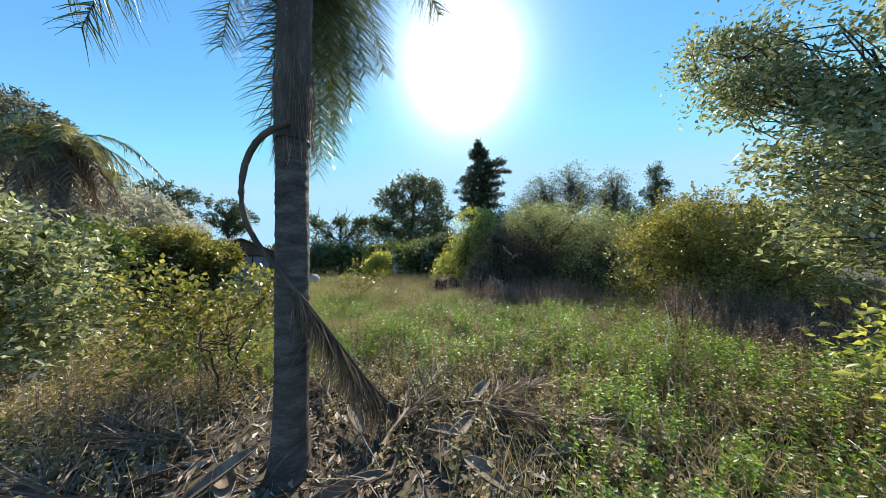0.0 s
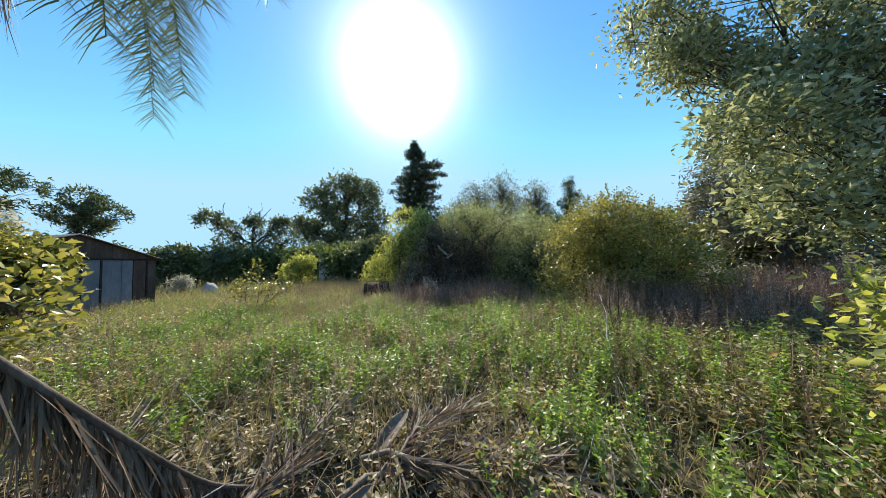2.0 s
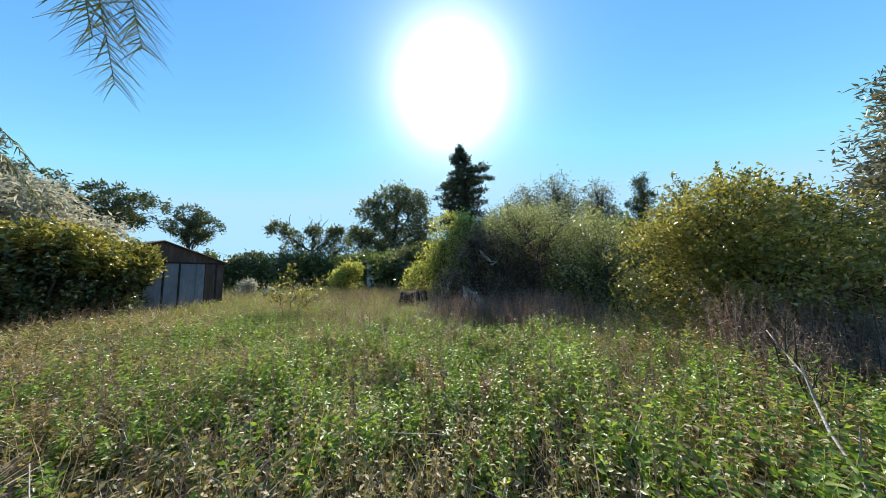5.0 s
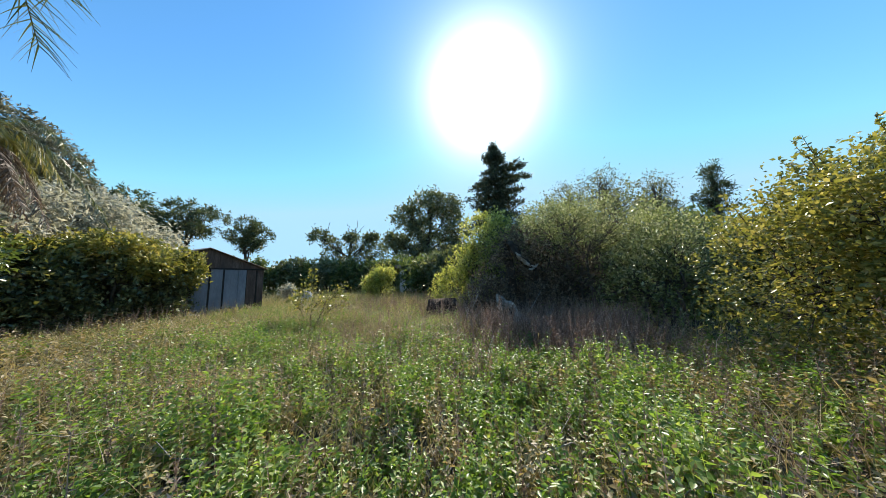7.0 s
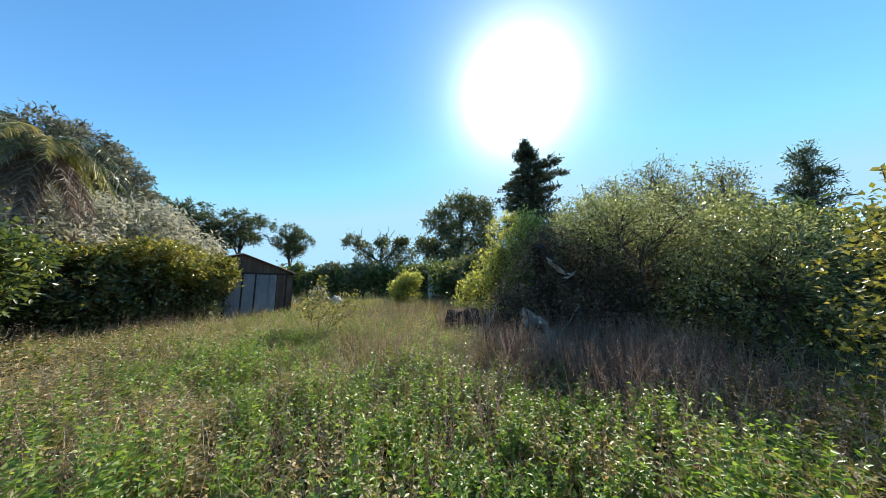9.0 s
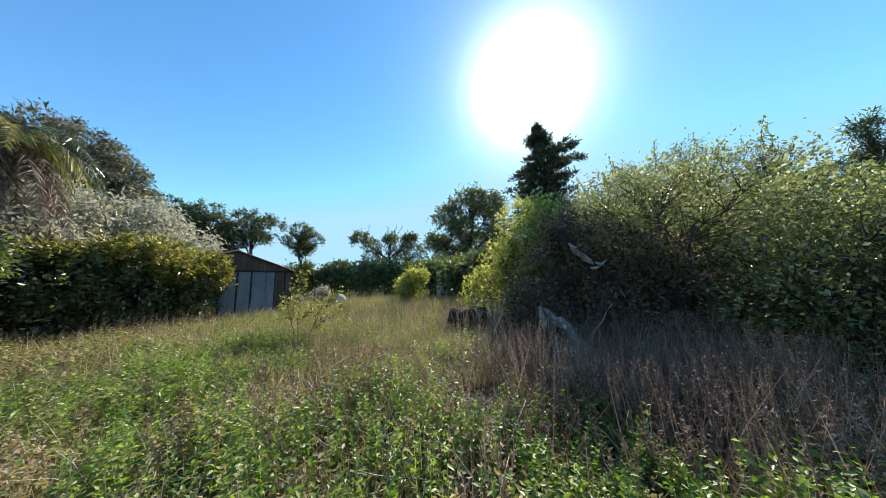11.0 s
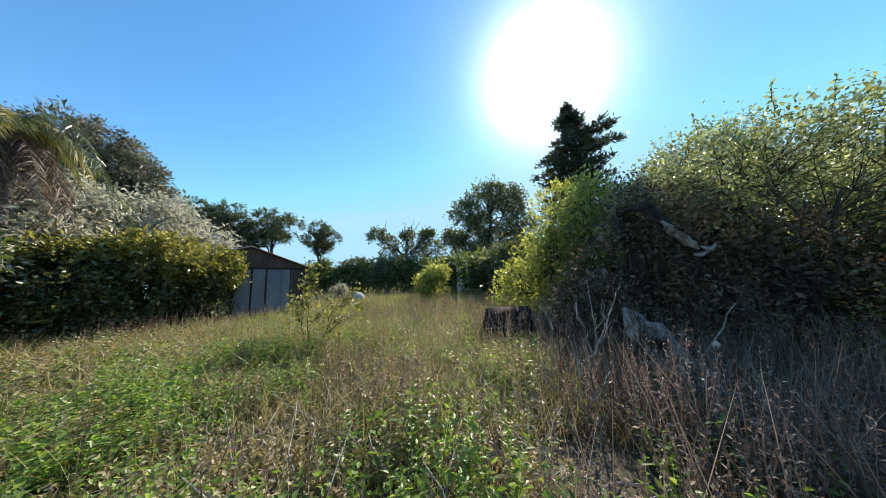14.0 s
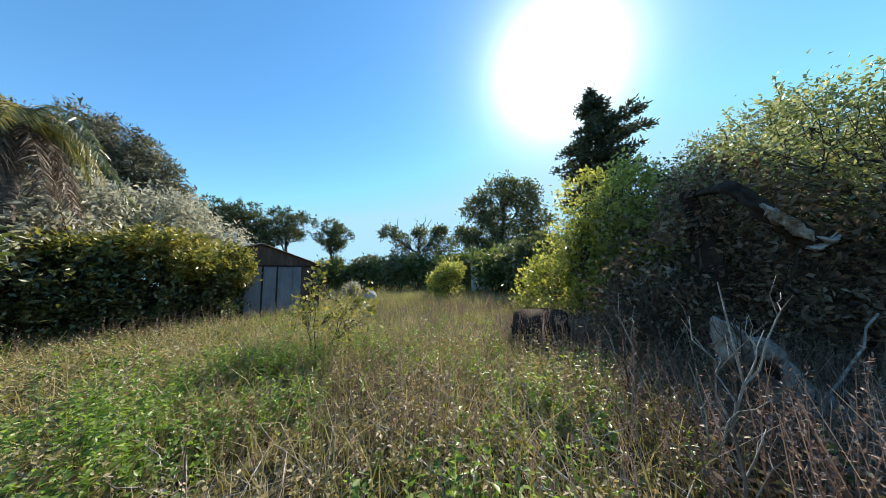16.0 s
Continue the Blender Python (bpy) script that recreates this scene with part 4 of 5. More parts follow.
def build_litter():
    rng = np.random.RandomState(41)
    for k, (x, y, h, ln) in enumerate(((-0.5, 3.3, 1.2, 1.3), (-0.35, 3.2, -2.0, 1.4), (0.1, 3.6, 0.6, 1.2), (-0.7, 2.8, -2.4, 1.2), (-1.8, 2.7, 2.9, 1.3),
                                       (-2.3, 3.1, 2.6, 1.2), (-1.2, 3.9, 2.2, 1.1), (0.2, 3.9, -0.4, 1.3), (-0.1, 2.9, -1.2, 1.0), (-1.6, 2.3, -2.6, 1.1), (-2.6, 2.6, -2.9, 1.2), (-1.9, 3.3, 3.0, 1.4), (-2.9, 3.2, 2.2, 1.3), (-1.0, 2.5, -1.9, 1.1), (-2.2, 2.0, 2.6, 1.2), (-3.6, 2.8, 2.9, 1.2))):
        ground_frond(x, y, h, ln, 400 + k)
    for k, (x, y, h, ln, ti) in enumerate(((0.0, 3.2, 0.9, 0.6, 0.12), (-0.9, 2.75, 0.4, 0.7, 0.1), (-1.5, 2.45, 1.1, 0.55, 0), (-0.3, 2.5, 2.0, 0.6, 0), (-2.0, 2.2, 0.8, 0.7, 0.05), (0.75, 3.2, 0.2, 0.5, 0), (1.0, 2.7, -0.4, 0.55, 0), (-1.75, 2.75, 0.9, 0.6, 0.2), (-2.5, 2.9, 0.3, 0.6, 0.1), (-1.0, 2.4, 2.6, 0.5, 0.05), (0.3, 3.9, 0.9, 0.5, 0.15), (-3.1, 2.5, 1.6, 0.6, 0.1), (-0.15, 3.55, -0.6, 0.45, 0.1), (-0.75, 3.5, 2.2, 0.5, 0.12), (-1.7, 3.1, -0.8, 0.5, 0.05), (0.45, 2.9, 2.4, 0.45, 0.05), (-2.3, 2.45, -0.5, 0.55, 0.12), (-0.45, 2.75, -0.2, 0.5, 0.08), (1.25, 3.2, 1.9, 0.45, 0.05), (0.9, 3.9, -0.9, 0.4, 0.1))):
        spathe(x, y, h, ln, 430 + k, ti)


build_litter()


# ---- shed ----
def build_shed():
    ang = math.atan2(0.958, 0.287)          # local +x runs along the front, +y goes back into the shed
    root = thing("shed", (-11.48, 14.95, 0), "old timber shed with faded metal doors and gable roof", "shed", rz=ang)
    L, R, D, EAVE, PEAK, MID = -2.75, 2.48, 5.0, 2.32, 3.22, -0.12

    def wall(name, x0, x1, y0, y1, z1, mat):
        bm = bmesh.new()
        box(bm, x0, x1, y0, y1, -0.05, z1)
        return part(name, bm, mat, root)
    wall("side_wall", L, L + 0.06, 0.06, D, EAVE, M_RUSTWOOD)
    wall("side_wall", R - 0.06, R, 0.06, D, EAVE, M_RUSTWOOD)
    wall("back_wall", L, R, D, D + 0.06, EAVE, M_RUSTWOOD)
    # gable boards over the doors
    x, k = L, 0
    rng = np.random.RandomState(7)
    while x < R - 0.01:
        w = min(0.52, R - x)
        bm = bmesh.new()
        zs = [EAVE + (PEAK - EAVE) * (1 - abs(v - MID) / (MID - L if v < MID else R - MID)) - 0.03 for v in (x, x + w)]
        off = rng.uniform(-0.008, 0.008)
        c = [bm.verts.new(p) for p in ((x + 0.005, off, 2.28), (x + w - 0.005, off, 2.28), (x + w - 0.005, off, zs[1]), (x + 0.005, off, zs[0]))]
        f = bm.faces.new(c)
        e = bmesh.ops.extrude_face_region(bm, geom=[f])
        bmesh.ops.translate(bm, vec=(0, 0.03, 0), verts=[v for v in e["geom"] if isinstance(v, bmesh.types.BMVert)])
        part("gable_board", bm, M_RUSTWOOD, root)
        x += w
    bm = bmesh.new()
    box(bm, L, R, -0.025, 0.05, 2.20, 2.28)
    part("lintel", bm, M_DARKGAP, root)
    # door leaves with dark posts between
    for x0, x1 in ((-0.62, -0.03), (0.03, 0.54), (0.60, 1.22), (1.22, 1.60), (1.62, 2.08)):
        bm = bmesh.new()
        box(bm, x0 + 0.006, x1 - 0.006, 0.0, 0.03, 0.04, 2.20)
        bmesh.ops.bevel(bm, geom=bm.edges[:], offset=0.004, segments=1, affect="EDGES")
        part("door_panel", bm, M_PANEL if x0 < 1.6 else M_RUSTWOOD, root)
    for xp in (-0.67, 0.0, 0.57, 2.12):
        bm = bmesh.new()
        box(bm, xp - 0.03, xp + 0.03, -0.02, 0.06, -0.05, 2.20)
        part("post", bm, M_DARKGAP, root)
    for x0, x1 in ((-2.75, -2.05), (-2.04, -1.38), (-1.37, -0.71), (2.16, 2.48)):
        bm = bmesh.new()
        box(bm, x0, x1, 0.0, 0.035, -0.05, 2.20)
        part("wall_board", bm, M_RUSTWOOD, root)
    bm = bmesh.new()
    box(bm, L + 0.07, R - 0.07, 0.12, 0.14, 0, 2.2)
    part("inner_lining", bm, M_DARKGAP, root)
    # corrugated roof slopes
    for xe in (L - 0.15, R + 0.15):
        n = 60
        V, F = [], []
        slope = (PEAK - EAVE) / ((MID - L) if xe < MID else (R - MID))
        ze = PEAK - slope * abs(xe - MID)
        for i in range(n + 1):
            y = -0.18 + (D + 0.36) * i / n
            w = 0.012 * (1 if i % 2 else -1)
            for lift in (0.0, 0.025):
                V += [(MID, y, PEAK + w + lift), (xe, y, ze + w + lift)]
        for i in range(n):
            p = i * 4
            F += [(p, p + 1, p + 5, p + 4), (p + 2, p + 6, p + 7, p + 3), (p + 1, p + 3, p + 7, p + 5)]
        F += [(0, 2, 3, 1), (n * 4, n * 4 + 1, n * 4 + 3, n * 4 + 2)]
        mesh_object("roof_sheet", V, F, M_ROOF, root)


build_shed()


def build_hut():
    root = thing("hut", (-5.3, 29.0, 0), "small whitewashed hut with a flat dark roof", "house", rz=0.1)
    bm = bmesh.new()
    box(bm, -0.8, 0.8, 0, 2.2, -0.05, 2.75)
    part("wall", bm, M_WHITEWASH, root)
    bm = bmesh.new()
    box(bm, -1.2, 1.3, -0.45, 2.5, 2.75, 3.0)
    bmesh.ops.bevel(bm, geom=bm.edges[:], offset=0.02, segments=1, affect="EDGES")
    part("roof", bm, M_ROOF, root)
    bm = bmesh.new()
    box(bm, -0.4, 0.4, -0.03, -0.004, -0.45, 0.45)
    part("window_frame", bm, M_DARKGAP, root)


build_hut()


# ---- dead wood in the thicket ----
def gnarled(points, radii, rng, sides=12, rough=0.16, n=20):
    """Twisted, weathered wood along a line of points."""
    P, R = np.asarray(points, float), np.asarray(radii, float)
    f, g = np.linspace(0, 1, len(P)), np.linspace(0, 1, n)
    Q = np.stack([np.interp(g, f, P[:, k]) for k in range(3)], 1)
    for _ in range(2):
        Q[1:-1] = (Q[:-2] + 2 * Q[1:-1] + Q[2:]) / 4
    r = np.interp(g, f, R)
    Q += rng.normal(size=Q.shape) * r[:, None] * 0.10
    a = np.arange(sides) * 2 * math.pi / sides
    twist = 1 + rough * np.sin(a[None, :] * 3 + g[:, None] * 4) + 0.5 * rough * np.sin(a[None, :] * 5 - g[:, None] * 9)
    return tube(Q, r[:, None] * (twist + rng.normal(size=(n, sides)) * rough * 0.45), sides)


def build_dead_wood():
    rng = np.random.RandomState(60)
    o = np.array([2.2, 11.9, 0])
    root = thing("dead_tree", o, "bleached broken dead tree with a bent bough in the thicket", "dead tree")
    V, F = gnarled(np.array([(2.5, 12.7, -0.12), (2.45, 12.75, 0.9), (2.4, 12.8, 1.8), (2.3, 12.8, 2.7)]) - o, [0.17, 0.13, 0.11, 0.09], rng, 14, 0.3)
    mesh_object("trunk", V, F, M_DARKWOOD, root, "dark rotten trunk", smooth=True)
    V, F = gnarled(np.array([(2.62, 11.72, -0.14), (2.42, 11.64, 0.10), (2.22, 11.58, 0.32), (2.02, 11.52, 0.58), (1.88, 11.47, 0.80), (1.78, 11.42, 0.98)]) - o, [0.20, 0.19, 0.18, 0.19, 0.13, 0.02], rng, 18, 0.26, 26)
    mesh_object("fallen_butt", V, F, M_DEADWOOD, root, "bleached grey broken butt", smooth=True)
    V, F = gnarled(np.array([(2.18, 11.40, 0.42), (2.10, 11.355, 0.52), (2.03, 11.35, 0.62)]) - o, [0.02, 0.06, 0.02], rng, 10, 0.3, 10)
    mesh_object("hollow", V, F, M_DARKWOOD, root, "dark rotten hollow", smooth=True)
    V, F = gnarled(np.array([(2.34, 12.75, 2.62), (2.33, 12.0, 2.50), (2.47, 11.72, 2.10), (2.84, 11.86, 1.76), (3.0, 11.92, 1.66)]) - o, [0.04, 0.055, 0.08, 0.07, 0.03], rng, 14, 0.5, 30)
    mesh_object("bough", V, F, M_DARKWOOD, root, "dark bent bough", smooth=True)
    V, F = gnarled(np.array([(2.40, 11.63, 2.17), (2.50, 11.645, 2.05), (2.66, 11.71, 1.90), (2.84, 11.79, 1.75)]) - o, [0.012, 0.042, 0.05, 0.012], rng, 12, 0.6, 22)
    mesh_object("stripped_wood", V, F, M_DEADWOOD, root, "pale wood stripped of its bark", smooth=True)
    V, F = gnarled(np.array([(2.78, 11.80, 1.68), (2.88, 11.82, 1.67), (2.95, 11.84, 1.71), (3.01, 11.87, 1.77), (3.10, 11.92, 1.84)]) - o, [0.016, 0.028, 0.024, 0.010, 0.004], rng, 10, 0.5, 22)
    mesh_object("broken_limb", V, F, M_DEADWOOD, root, "pale broken limb", smooth=True)
    P = np.array([(2.85, 11.79, 1.80), (2.97, 11.80, 1.72), (3.05, 11.83, 1.80)]) - o
    V, F = gnarled(P, [0.008, 0.03, 0.008], rng, 8, 0.3, 10)
    mesh_object("splinter", V, F, M_DEADWOOD, root, smooth=True)

    plant("shrub", (2.6, 12.8, 0), "dark tangled brown undergrowth behind the dead tree", "shrub", M_DEADLEAF,
          [((-0.3, 0.0, 1.5), (0.9, 0.4, 0.9)), ((0.9, 0.1, 1.4), (1.0, 0.4, 1.0)), ((-1.0, 0.3, 0.8), (0.7, 0.4, 0.8)), ((0.1, 0.0, 2.5), (0.9, 0.4, 0.5)), ((2.0, 0.0, 1.2), (0.9, 0.4, 1.0)), ((0.2, 0, 0.6), (1.4, 0.4, 0.6))],
          0.03, 60, 26, (0.10, 0.05), 0.28, seed=28, stems=5, twigs=1.4)
    root = thing("fallen_pole", (2.2, 11.2, 0), "thin grey dead pole leaning through the thicket", "branch")
    P = curve_points((0, 0, -0.02), (0.85, 0.45, 1.02), rng, 8, 0.02, 0.01)
    V, F = tube(P, np.linspace(0.013, 0.008, 8), 7)
    mesh_object("bough", V, F, M_DEADWOOD, root, smooth=True)

    root = thing("tree_stump", (-0.1, 13.6, 0), "low dark rotten stump with a splintered top", "stump")
    n, sides = 7, 18
    z = np.linspace(-0.08, 0.62, n)
    P = np.stack([np.zeros(n), np.zeros(n), z], 1)
    R = np.linspace(0.62, 0.52, n)[:, None] * (1 + 0.12 * np.sin(np.arange(sides) * 1.05)[None, :] + rng.normal(size=(n, sides)) * 0.04)
    V, F = tube(P, R, sides)
    V[-sides:, 2] += rng.uniform(-0.22, 0.16, sides)
    mesh_object("stump_body", V, F, M_DARKWOOD, root)


build_dead_wood()


def build_branch():
    rng = np.random.RandomState(61)
    root = thing("fallen_branch", (2.44, 3.91, 0), "long bleached dead branch leaning out of the weeds", "branch")
    P = curve_points((0, 0, 0), (0.98, 1.15, 0.88), rng, 9, 0.05, 0.012)
    pieces = [tube(P, np.linspace(0.009, 0.004, 9), 6)]
    for k in (3, 5, 6, 7):
        e = P[k] + np.array([rng.uniform(-0.2, 0.2), rng.uniform(-0.1, 0.2), rng.uniform(0.1, 0.3)])
        pieces.append(tube(curve_points(P[k], e, rng, 4, 0, 0.04), np.linspace(0.006, 0.002, 4), 5))
    V, F = join(pieces)
    mesh_object("bough", V, F, M_DEADWOOD, root, smooth=True)


build_branch()


def bare_shrub(x, y, h, seed, mat=None, r=0.011, forks=9, lean=0.15):
    rng = np.random.RandomState(seed)
    mat = mat or M_DEADWOOD
    root = thing("bare_shrub", (x, y, 0), "bare pale branching twigs of a dead shrub", "dead shrub", "dead shrubs")
    main = curve_points((0, 0, -0.05), (rng.uniform(-lean, lean), rng.uniform(-lean, lean), h), rng, 7, 0, 0.02)
    V, F = tube(main, np.linspace(r * 1.3, r * 0.4, 7), 6)
    mesh_object("stem", V, F, mat, root, smooth=True)
    for k in range(forks):
        i = rng.randint(1, 5)
        a = rng.uniform(0, 6.28)
        L = h * rng.uniform(0.2, 0.42)
        e = main[i] + np.array([math.cos(a) * L * 0.42, math.sin(a) * L * 0.42, L * rng.uniform(0.55, 1.0)])
        Q = curve_points(main[i], e, rng, 5, 0, 0.05)
        pieces = [tube(Q, np.linspace(r * 0.7, r * 0.25, 5), 5)]
        for q in range(2):
            e2 = Q[3] + rng.normal(size=3) * L * 0.16 + np.array([0, 0, L * 0.28])
            pieces.append(tube(curve_points(Q[2 + q], e2, rng, 4, 0, 0.05), np.linspace(r * 0.4, r * 0.15, 4), 4))
        V, F = join(pieces)
        mesh_object("branch", V, F, mat, root, smooth=True)


bare_shrub(1.07, 9.73, 1.4, 500, None, 0.0075, 10, 0.03)
bare_shrub(0.78, 10.35, 1.3, 501, None, 0.006, 8, 0.05)
for k, (x, y, h) in enumerate(((0.9, 11.2, 1.2), (1.9, 11.2, 1.2), (2.9, 10.9, 1.2), (1.5, 12.2, 1.5), (3.4, 11.4, 1.3), (0.2, 12.6, 0.9), (2.3, 13.0, 1.9), (3.4, 12.9, 1.8), (3.6, 5.0, 0.95), (4.3, 5.6, 1.0), (4.4, 11.6, 1.5), (1.2, 13.6, 1.4))):
    bare_shrub(x, y, h, 510 + k, M_BARK, 0.008, 12)


def build_seed_head():
    rng = np.random.RandomState(62)
    root = thing("seed_head", (1.95, 9.93, 0), "white fluffy seed head on a dry brown stalk", "weed")
    P = curve_points((0, 0, -0.03), (0.02, 0.0, 0.86), rng, 7, 0, 0.02)
    V, F = tube(P, np.linspace(0.006, 0.003, 7), 5)
    mesh_object("stalk", V, F, M_BARK, root, smooth=True)
    n = 260
    B = np.tile(np.array([0.02, 0, 0.86]), (n, 1)) + rng.normal(size=(n, 3)) * 0.008
    V, F = blades(B, random_dirs(rng, n, 0.3), rng.normal(size=(n, 3)) * 0.2, rng.uniform(0.01, 0.028, n), 0.004, rng, 2)
    mesh_object("fluff", V, F, M_FLUFF, root, "white fluff")


build_seed_head()


def build_stones():
    for k, (x, y, s) in enumerate(((-11.0, 21.6, 0.40),)):
        rng = np.random.RandomState(80 + k)
        bm = bmesh.new()
        bmesh.ops.create_icosphere(bm, subdivisions=3, radius=s)
        for v in bm.verts:
            v.co *= 1 + 0.25 * noise.noise(v.co * 2.2 / s + Vector((k * 7, 0, 0)))
            v.co.z = max(v.co.z * 1.25, -0.2)
        root = thing("boulder", (x, y, s * 0.8), "pale rounded heap in the far grass", "boulder", "")
        part("stone", bm, M_STONE, root, smooth=True)


build_stones()


# ---- ground cover ----
def fields(x, y):
    """How green, how dry and how red the growth is at a place of the plan."""
    n1 = np.sin(x * 0.83 + 1.1 * np.sin(y * 0.41)) * np.cos(y * 0.63 + 0.7 * np.sin(x * 0.5 + 2))
    n2 = np.sin(x * 2.1 + y * 1.3) * np.sin(y * 2.4 - x * 0.9 + 1)
    green = 0.26 + 0.30 * n1 + 0.2 * n2
    green += 0.55 * np.exp(-(((x - 1.2) / 2.6) ** 2 + ((y - 6.3) / 2.2) ** 2))
    green += 0.12 * np.exp(-(((x + 3.2) / 1.8) ** 2 + ((y - 8.6) / 2.0) ** 2))
    litter = np.exp(-(((x + 1.2) / np.where(x > -1.2, 1.9, 2.4)) ** 2 + ((y - 3.1) / 1.45) ** 2))
    green += 0.5 * np.exp(-(((x - 1.2) / 0.8) ** 2 + ((y - 2.4) / 0.8) ** 2))
    red = 1.2 * np.exp(-(((x - 3.1) / 1.9) ** 2 + ((y - 10.6) / 2.1) ** 2) ** 2) + 0.9 * np.exp(-(((x - 1.0) / 2.2) ** 2 + ((y - 14.6) / 1.6) ** 2))
    red += np.exp(-(((x + 10.6) / 0.9) ** 2 + ((y - 11.0) / 3.5) ** 2)) + 0.7 * np.exp(-(((x - 7.5) / 3.0) ** 2 + ((y - 6.0) / 1.0) ** 2))
    red += 0.75 * np.exp(-(((x + 3.5) / 3.2) ** 2 + ((y - 18.5) / 3.2) ** 2)) + 0.55 * np.exp(-(((x + 1.9) / 0.8) ** 2 + ((y - 10.4) / 1.0) ** 2)) + 0.45 * np.exp(-(((x + 4.6) / 2.0) ** 2 + ((y - 4.4) / 1.6) ** 2))
    red += 0.35 * np.exp(-(((x - 1.0) / 0.8) ** 2 + ((y - 9.0) / 2.0) ** 2)) * (n2 > 0)
    red += 0.8 * np.exp(-(((x - 5.6) / 2.0) ** 2 + ((y - 5.7) / 1.1) ** 2))
    far = np.clip((y - 9.0) / 5.0, 0, 1)
    green = green - 0.16 * (x < -1.8) * (y < 7.5)
    green = green * (1 - 0.55 * far) - 0.8 * litter - 0.5 * red
    return np.clip(green, 0, 1.2), np.clip(litter, 0, 1), np.clip(red, 0, 1)


TRODDEN = np.array([(0.1, 0.6), (0.45, 2.4), (1.1, 4.0), (1.45, 5.0), (1.5, 6.7), (0.9, 7.2), (0.24, 7.8), (0.1, 8.4)])


def off_path(x, y):
    """Distance from the trodden line through the weeds."""
    p = np.stack([x, y], 1)
    best = np.full(len(p), 1e9)
    for a, b in zip(TRODDEN[:-1], TRODDEN[1:]):
        u = np.clip(((p - a) @ (b - a)) / ((b - a) @ (b - a)), 0, 1)
        best = np.minimum(best, np.linalg.norm(p - a - u[:, None] * (b - a), axis=1))
    return best


def scatter(rng, n, x0, x1, y0, y1, clump=0):
    """Random places, evenly spread or in clumps of that many plants."""
    if not clump:
        return rng.uniform(x0, x1, n), rng.uniform(y0, y1, n)
    c = max(1, n // clump)
    k = rng.randint(0, c, n)
    r = rng.uniform(0.05, 0.17, c)
    return rng.uniform(x0, x1, c)[k] + rng.normal(size=n) * r[k], rng.uniform(y0, y1, c)[k] + rng.normal(size=n) * r[k]


def clear(x, y):
    """Leaves out the palm, the shed and the foot of the bare shrub."""
    ok = ((x + 1.22) ** 2 + (y - 3.17) ** 2 > 0.04) & ((x - 1.0) ** 2 + (y - 9.45) ** 2 > 0.16)
    u, v = (x + 11.48) * 0.287 + (y - 14.95) * 0.958, -(x + 11.48) * 0.958 + (y - 14.95) * 0.287
    return ok & ~((u > -2.9) & (u < 2.6) & (v > -0.05) & (v < 5.2))


def weeds(name, label, mat, rng, x, y, height, pairs, leaf, slim=0.52, low=-0.25, high=0.85, stem=0.007):
    """Leafy weeds: upright stems with pairs of leaves."""
    n = len(x)
    z = lump(x, y)
    height = height * (0.78 + 0.34 * np.sin(x * 1.9 + 2.0 * np.sin(y * 0.8)) * np.sin(y * 2.3 + 1.2 * np.sin(x * 1.1)))
    height = np.where(off_path(x, y) < 0.4, np.minimum(height, 0.34), height)
    lean = rng.normal(size=(n, 3)) * 0.16
    lean[:, 2] = 1
    A = unit(lean)
    P0 = np.stack([x, y, z], 1)
    m = pairs * 2
    f = (np.arange(m) // 2 + 1.0) / pairs
    f = np.broadcast_to(f, (n, m)) + rng.uniform(-0.06, 0.06, (n, m))
    P = P0[:, None, :] + A[:, None, :] * (f * height[:, None])[:, :, None]
    ang = rng.uniform(0, 6.28, (n, 1)) + (np.arange(m) % 2) * math.pi + (np.arange(m) // 2) * 1.57 + rng.normal(size=(n, m)) * 0.3
    tilt = rng.uniform(low, high, (n, m))
    D = np.stack([np.cos(ang) * np.cos(tilt), np.sin(ang) * np.cos(tilt), np.sin(tilt)], -1)
    s = (1.15 - 0.55 * f) * rng.uniform(0.7, 1.3, (n, m)) * leaf
    P, D, s = P.reshape(-1, 3), D.reshape(-1, 3), s.reshape(-1)
    V, F = leaves(P, unit(D), s, s * slim, rng, facing=random_dirs(rng, len(P), 1.6))
    V2, F2 = blades(P0, A, np.zeros((n, 3)), height, stem, rng, 1)
    V, F = join([(V, F), (V2, F2)])
    return tagged(mesh_object(name, V, F, mat), label, "weeds", kind="stuff")


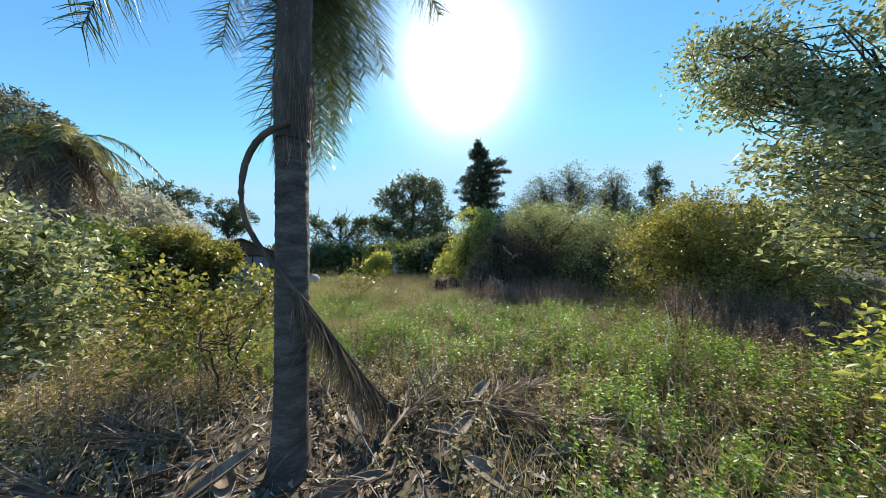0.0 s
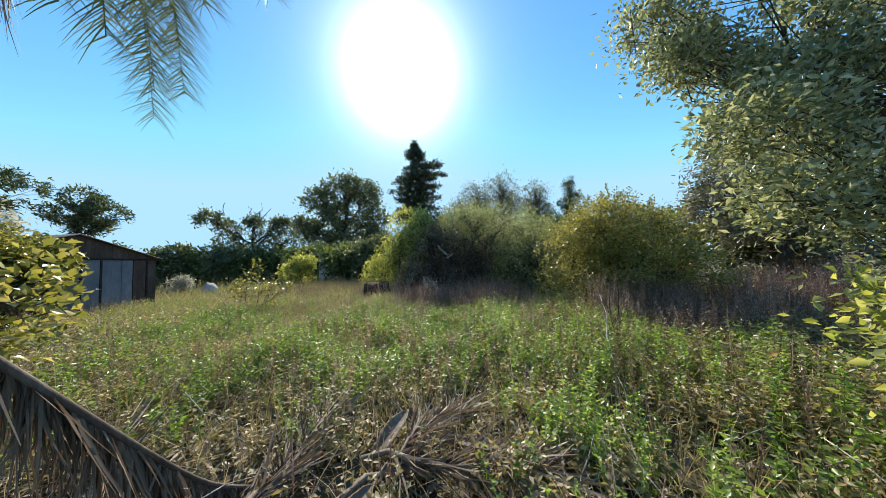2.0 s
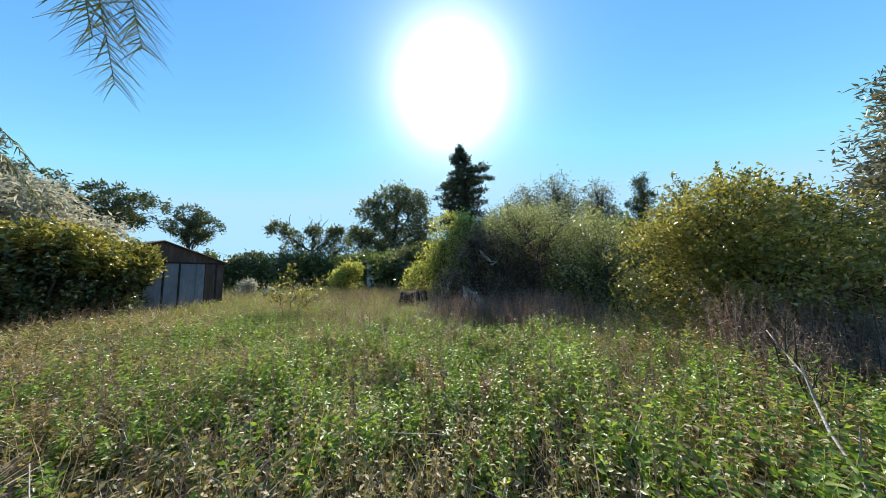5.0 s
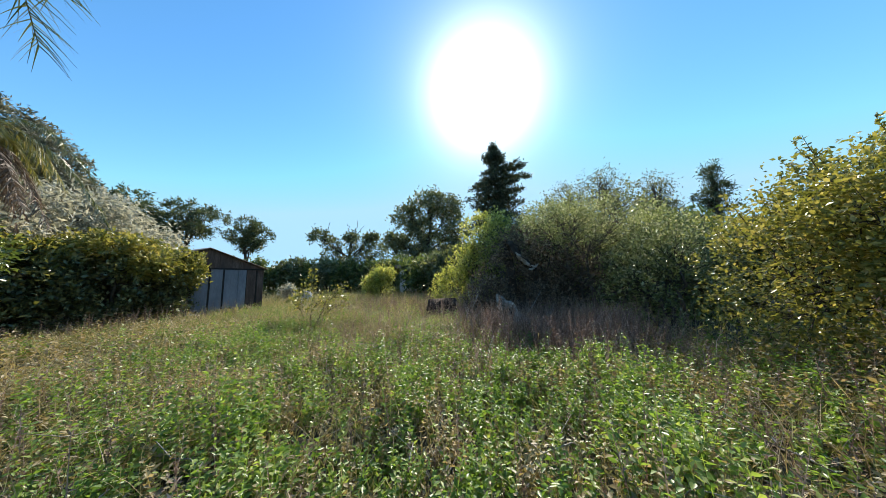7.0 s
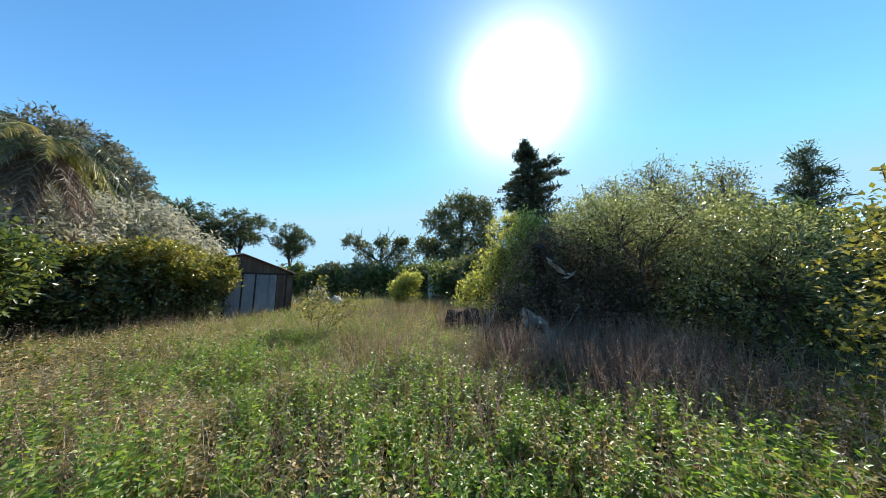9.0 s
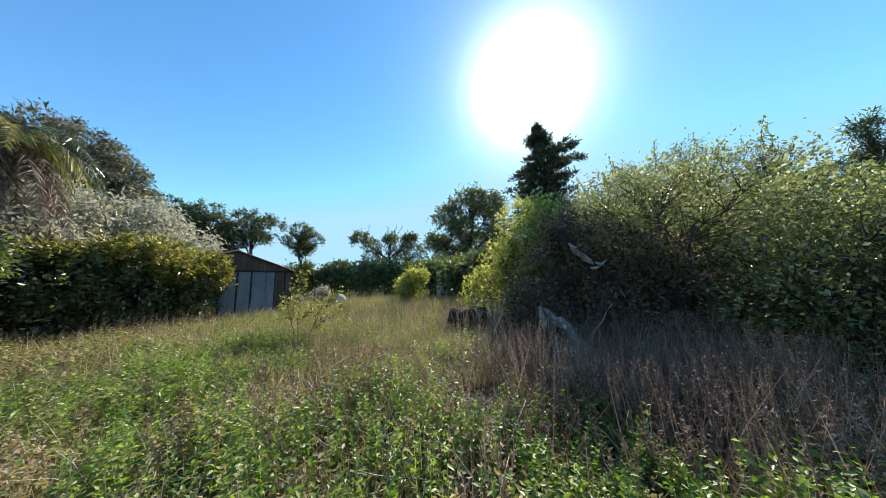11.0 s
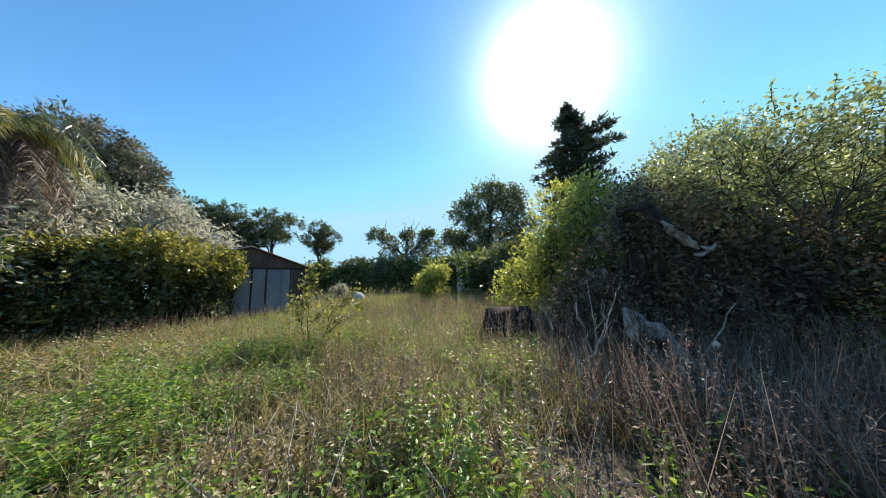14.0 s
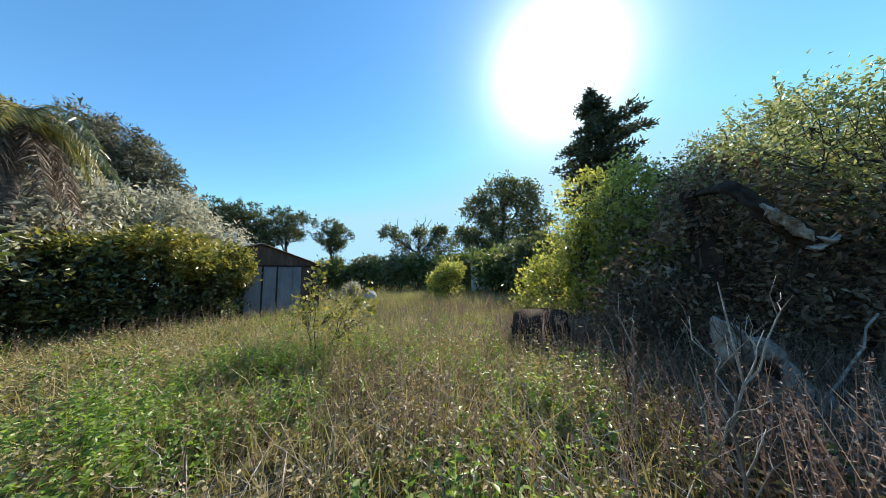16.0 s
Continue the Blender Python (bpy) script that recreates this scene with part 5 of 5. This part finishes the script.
def build_cover():
    rng = np.random.RandomState(90)
    # leafy green weeds, thickest round the trodden line
    def take(n, x0, x1, y0, y1, want, clump=0):
        x, y = scatter(rng, n, x0, x1, y0, y1, clump)
        g, lit, red = fields(x, y)
        keep = clear(x, y) & (rng.uniform(size=n) < want(g, lit, red, x, y))
        return x[keep], y[keep]
    x, y = take(21000, -5, 5.5, 1.0, 12, lambda g, l, r, x, y: g * 0.95, 9)
    weeds("green_weeds", "bright green leafy weeds growing across the clearing", M_WEED, rng, x, y, rng.uniform(0.28, 0.66, len(x)), 11, 0.062)
    x, y = take(17500, -5, 5.5, 0.6, 13, lambda g, l, r, x, y: 0.42 + 0.45 * (1 - g) - 0.95 * l - 0.6 * r, 9)
    weeds("dull_weeds", "dull olive and browning low weeds", M_WEED_DULL, rng, x, y, rng.uniform(0.15, 0.48, len(x)), 6, 0.062)
    x, y = take(16000, -13, 12, 8, 26, lambda g, l, r, x, y: g * 1.0 + 0.05)
    weeds("green_weeds", "green leafy weeds farther out in the field", M_WEED, rng, x, y, rng.uniform(0.25, 0.55, len(x)), 5, 0.10)
    x, y = take(8000, -13, -4, 2, 12, lambda g, l, r, x, y: g * 0.8 + 0.2)
    weeds("dull_weeds", "mixed olive weeds beside the hedge", M_WEED_DULL, rng, x, y, rng.uniform(0.25, 0.55, len(x)), 5, 0.09)
    x, y = take(5200, 4, 12, 1, 10, lambda g, l, r, x, y: 0.8 + 0 * x)
    weeds("dull_weeds", "mixed olive weeds under the trees", M_WEED_DULL, rng, x, y, rng.uniform(0.2, 0.55, len(x)), 5, 0.09)

    def grass(name, label, mat, n, area, hmin, hmax, width, want, bendy=0.35, seg=2):
        x, y = take(n, *area, want)
        k = len(x)
        P = np.stack([x, y, lump(x, y)], 1)
        A = unit(np.stack([rng.normal(size=k) * 0.22, rng.normal(size=k) * 0.22, np.ones(k)], 1))
        bend = rng.normal(size=(k, 3)) * bendy
        bend[:, 2] = -np.abs(bend[:, 2]) * 0.6
        h = rng.uniform(hmin, hmax, k)
        h = np.where(off_path(x, y) < 0.4, np.minimum(h, 0.36), h)
        V, F = blades(P, A, bend, h, width, rng, seg)
        V[:, 2] = np.maximum(V[:, 2], -0.05)
        tagged(mesh_object(name, V, F, mat), label, "grass", kind="stuff")
    grass("grass", "green and straw grass blades between the weeds", M_GRASS, 80000, (-6, 5.5, 0.5, 13), 0.08, 0.36, 0.009, lambda g, l, r, x, y: 0.7 - 0.95 * l - 0.62 * r)
    grass("grass", "tall straw-coloured grass of the open field", M_GRASS, 44000, (-14, 3, 9, 30), 0.2, 0.6, 0.016, lambda g, l, r, x, y: 0.9 - 0.8 * r)
    grass("grass", "tall straw-coloured grass of the far field", M_GRASS, 34000, (-34, 24, 18, 60), 0.4, 0.9, 0.035, lambda g, l, r, x, y: 0.9 + 0 * x, 0.35, 1)
    grass("grass", "rough grass at the field's edges", M_GRASS, 17000, (-16, 14, -4, 14), 0.2, 0.6, 0.016, lambda g, l, r, x, y: (np.abs(x) > 4.5) * (0.9 - 0.6 * r))
    grass("dry_stalks", "dry bleached stalks and straw across the clearing", M_STRAW, 14000, (-6, 5.5, 1, 14), 0.2, 0.55, 0.007, lambda g, l, r, x, y: 0.5 + 0.3 * r, 0.3, 3)

    grass("grass", "rough grass around the start of the walk", M_GRASS, 16000, (-12, 10, -7, 1.2), 0.15, 0.5, 0.016, lambda g, l, r, x, y: 0.9 + 0 * x, 0.35, 1)
    x, y = take(2600, -10, 9, -6, 1.0, lambda g, l, r, x, y: 0.8 + 0 * x, 6)
    weeds("dull_weeds", "olive weeds around the start of the walk", M_WEED_DULL, rng, x, y, rng.uniform(0.15, 0.45, len(x)), 5, 0.08)

    # reddish seed-headed weeds: a stem with small dry leaves all the way up
    x, y = take(22000, -13, 11, 3, 24, lambda g, l, r, x, y: r * 0.95)
    n = len(x)
    h = rng.uniform(0.4, 0.95, n)
    weeds("reddish_weeds", "tall reddish-brown dead weeds with seed heads", M_REDWEED, rng, x, y, h, 16, 0.042, 0.3, 0.2, 1.35, 0.010)
    x, y = take(5200, 4.6, 14, 4.4, 8.6, lambda g, l, r, x, y: (np.abs(y - 5.9 - 0.12 * (x - 6)) < 1.2) * 0.9, 8)
    weeds("reddish_weeds", "tall reddish-brown weeds in the shade beside the yellow shrub", M_REDWEED, rng, x, y, rng.uniform(0.7, 1.25, len(x)), 18, 0.05, 0.32, 0.1, 1.35, 0.011)
    x, y = take(1500, -5, 5, 3, 12, lambda g, l, r, x, y: 0.6 * (1 - l))
    weeds("reddish_weeds", "scattered reddish dead weeds", M_REDWEED, rng, x, y, rng.uniform(0.4, 0.85, len(x)), 15, 0.038, 0.3, 0.2, 1.35, 0.010)

    # withered stalks with curled leaf heads in front of the thicket
    x, y = take(16000, -1, 7, 7.5, 14.5, lambda g, l, r, x, y: r * 0.6 * (off_path(x, y) > 0.5) * ((x - 2.1) ** 2 + (y - 11.1) ** 2 > 0.6), 7)
    weeds("withered_stalks", "dense withered brown stalks with curled leaves before the thicket", M_REDWEED, rng, x, y, rng.uniform(0.45, 0.95, len(x)), 15, 0.045, 0.36, 0.0, 1.3, 0.011)
    grass("withered_stems", "bare brown upright stems of dead weeds", M_REDWEED, 9000, (-1, 7, 7.5, 15), 0.4, 1.1, 0.009, lambda g, l, r, x, y: r * 0.8, 0.12, 2)

    # dead leaves and straw on the soil
    x, y = take(60000, -5, 5.5, 0.3, 13, lambda g, l, r, x, y: 0.25 + 0.75 * l)
    n = len(x)
    P = np.stack([x, y, lump(x, y) + rng.uniform(0.005, 0.06, n)], 1)
    A = random_dirs(rng, n)
    A[:, 2] *= 0.25
    s = rng.uniform(0.04, 0.17, n)
    V, F = leaves(P, unit(A), s, s * rng.uniform(0.08, 0.32, n), rng, facing=random_dirs(rng, n, 1.5))
    tagged(mesh_object("leaf_litter", V, F, M_LITTER), "dry dead leaves and fibre on the soil", "litter", kind="stuff")

    # fallen sticks
    pieces = []
    for k in range(460):
        x, y = (rng.uniform(-2.5, 4.0), rng.uniform(1.5, 12.5)) if k < 240 else (rng.uniform(-1.5, 2.6), rng.uniform(7.9, 11.5))
        a, L = rng.uniform(0, 6.28), rng.uniform(0.25, 0.9)
        z = float(lump(x, y))
        e = (x + math.cos(a) * L, y + math.sin(a) * L, z + rng.uniform(0.02, 0.45))
        pieces.append(tube(curve_points((x, y, z), e, rng, 5, 0, 0.03), np.linspace(0.007, 0.0025, 5), 5))
    V, F = join(pieces)
    tagged(mesh_object("fallen_sticks", V, F, M_DEADWOOD, smooth=True), "pale dry sticks lying through the weeds", "sticks", kind="stuff")


build_cover()
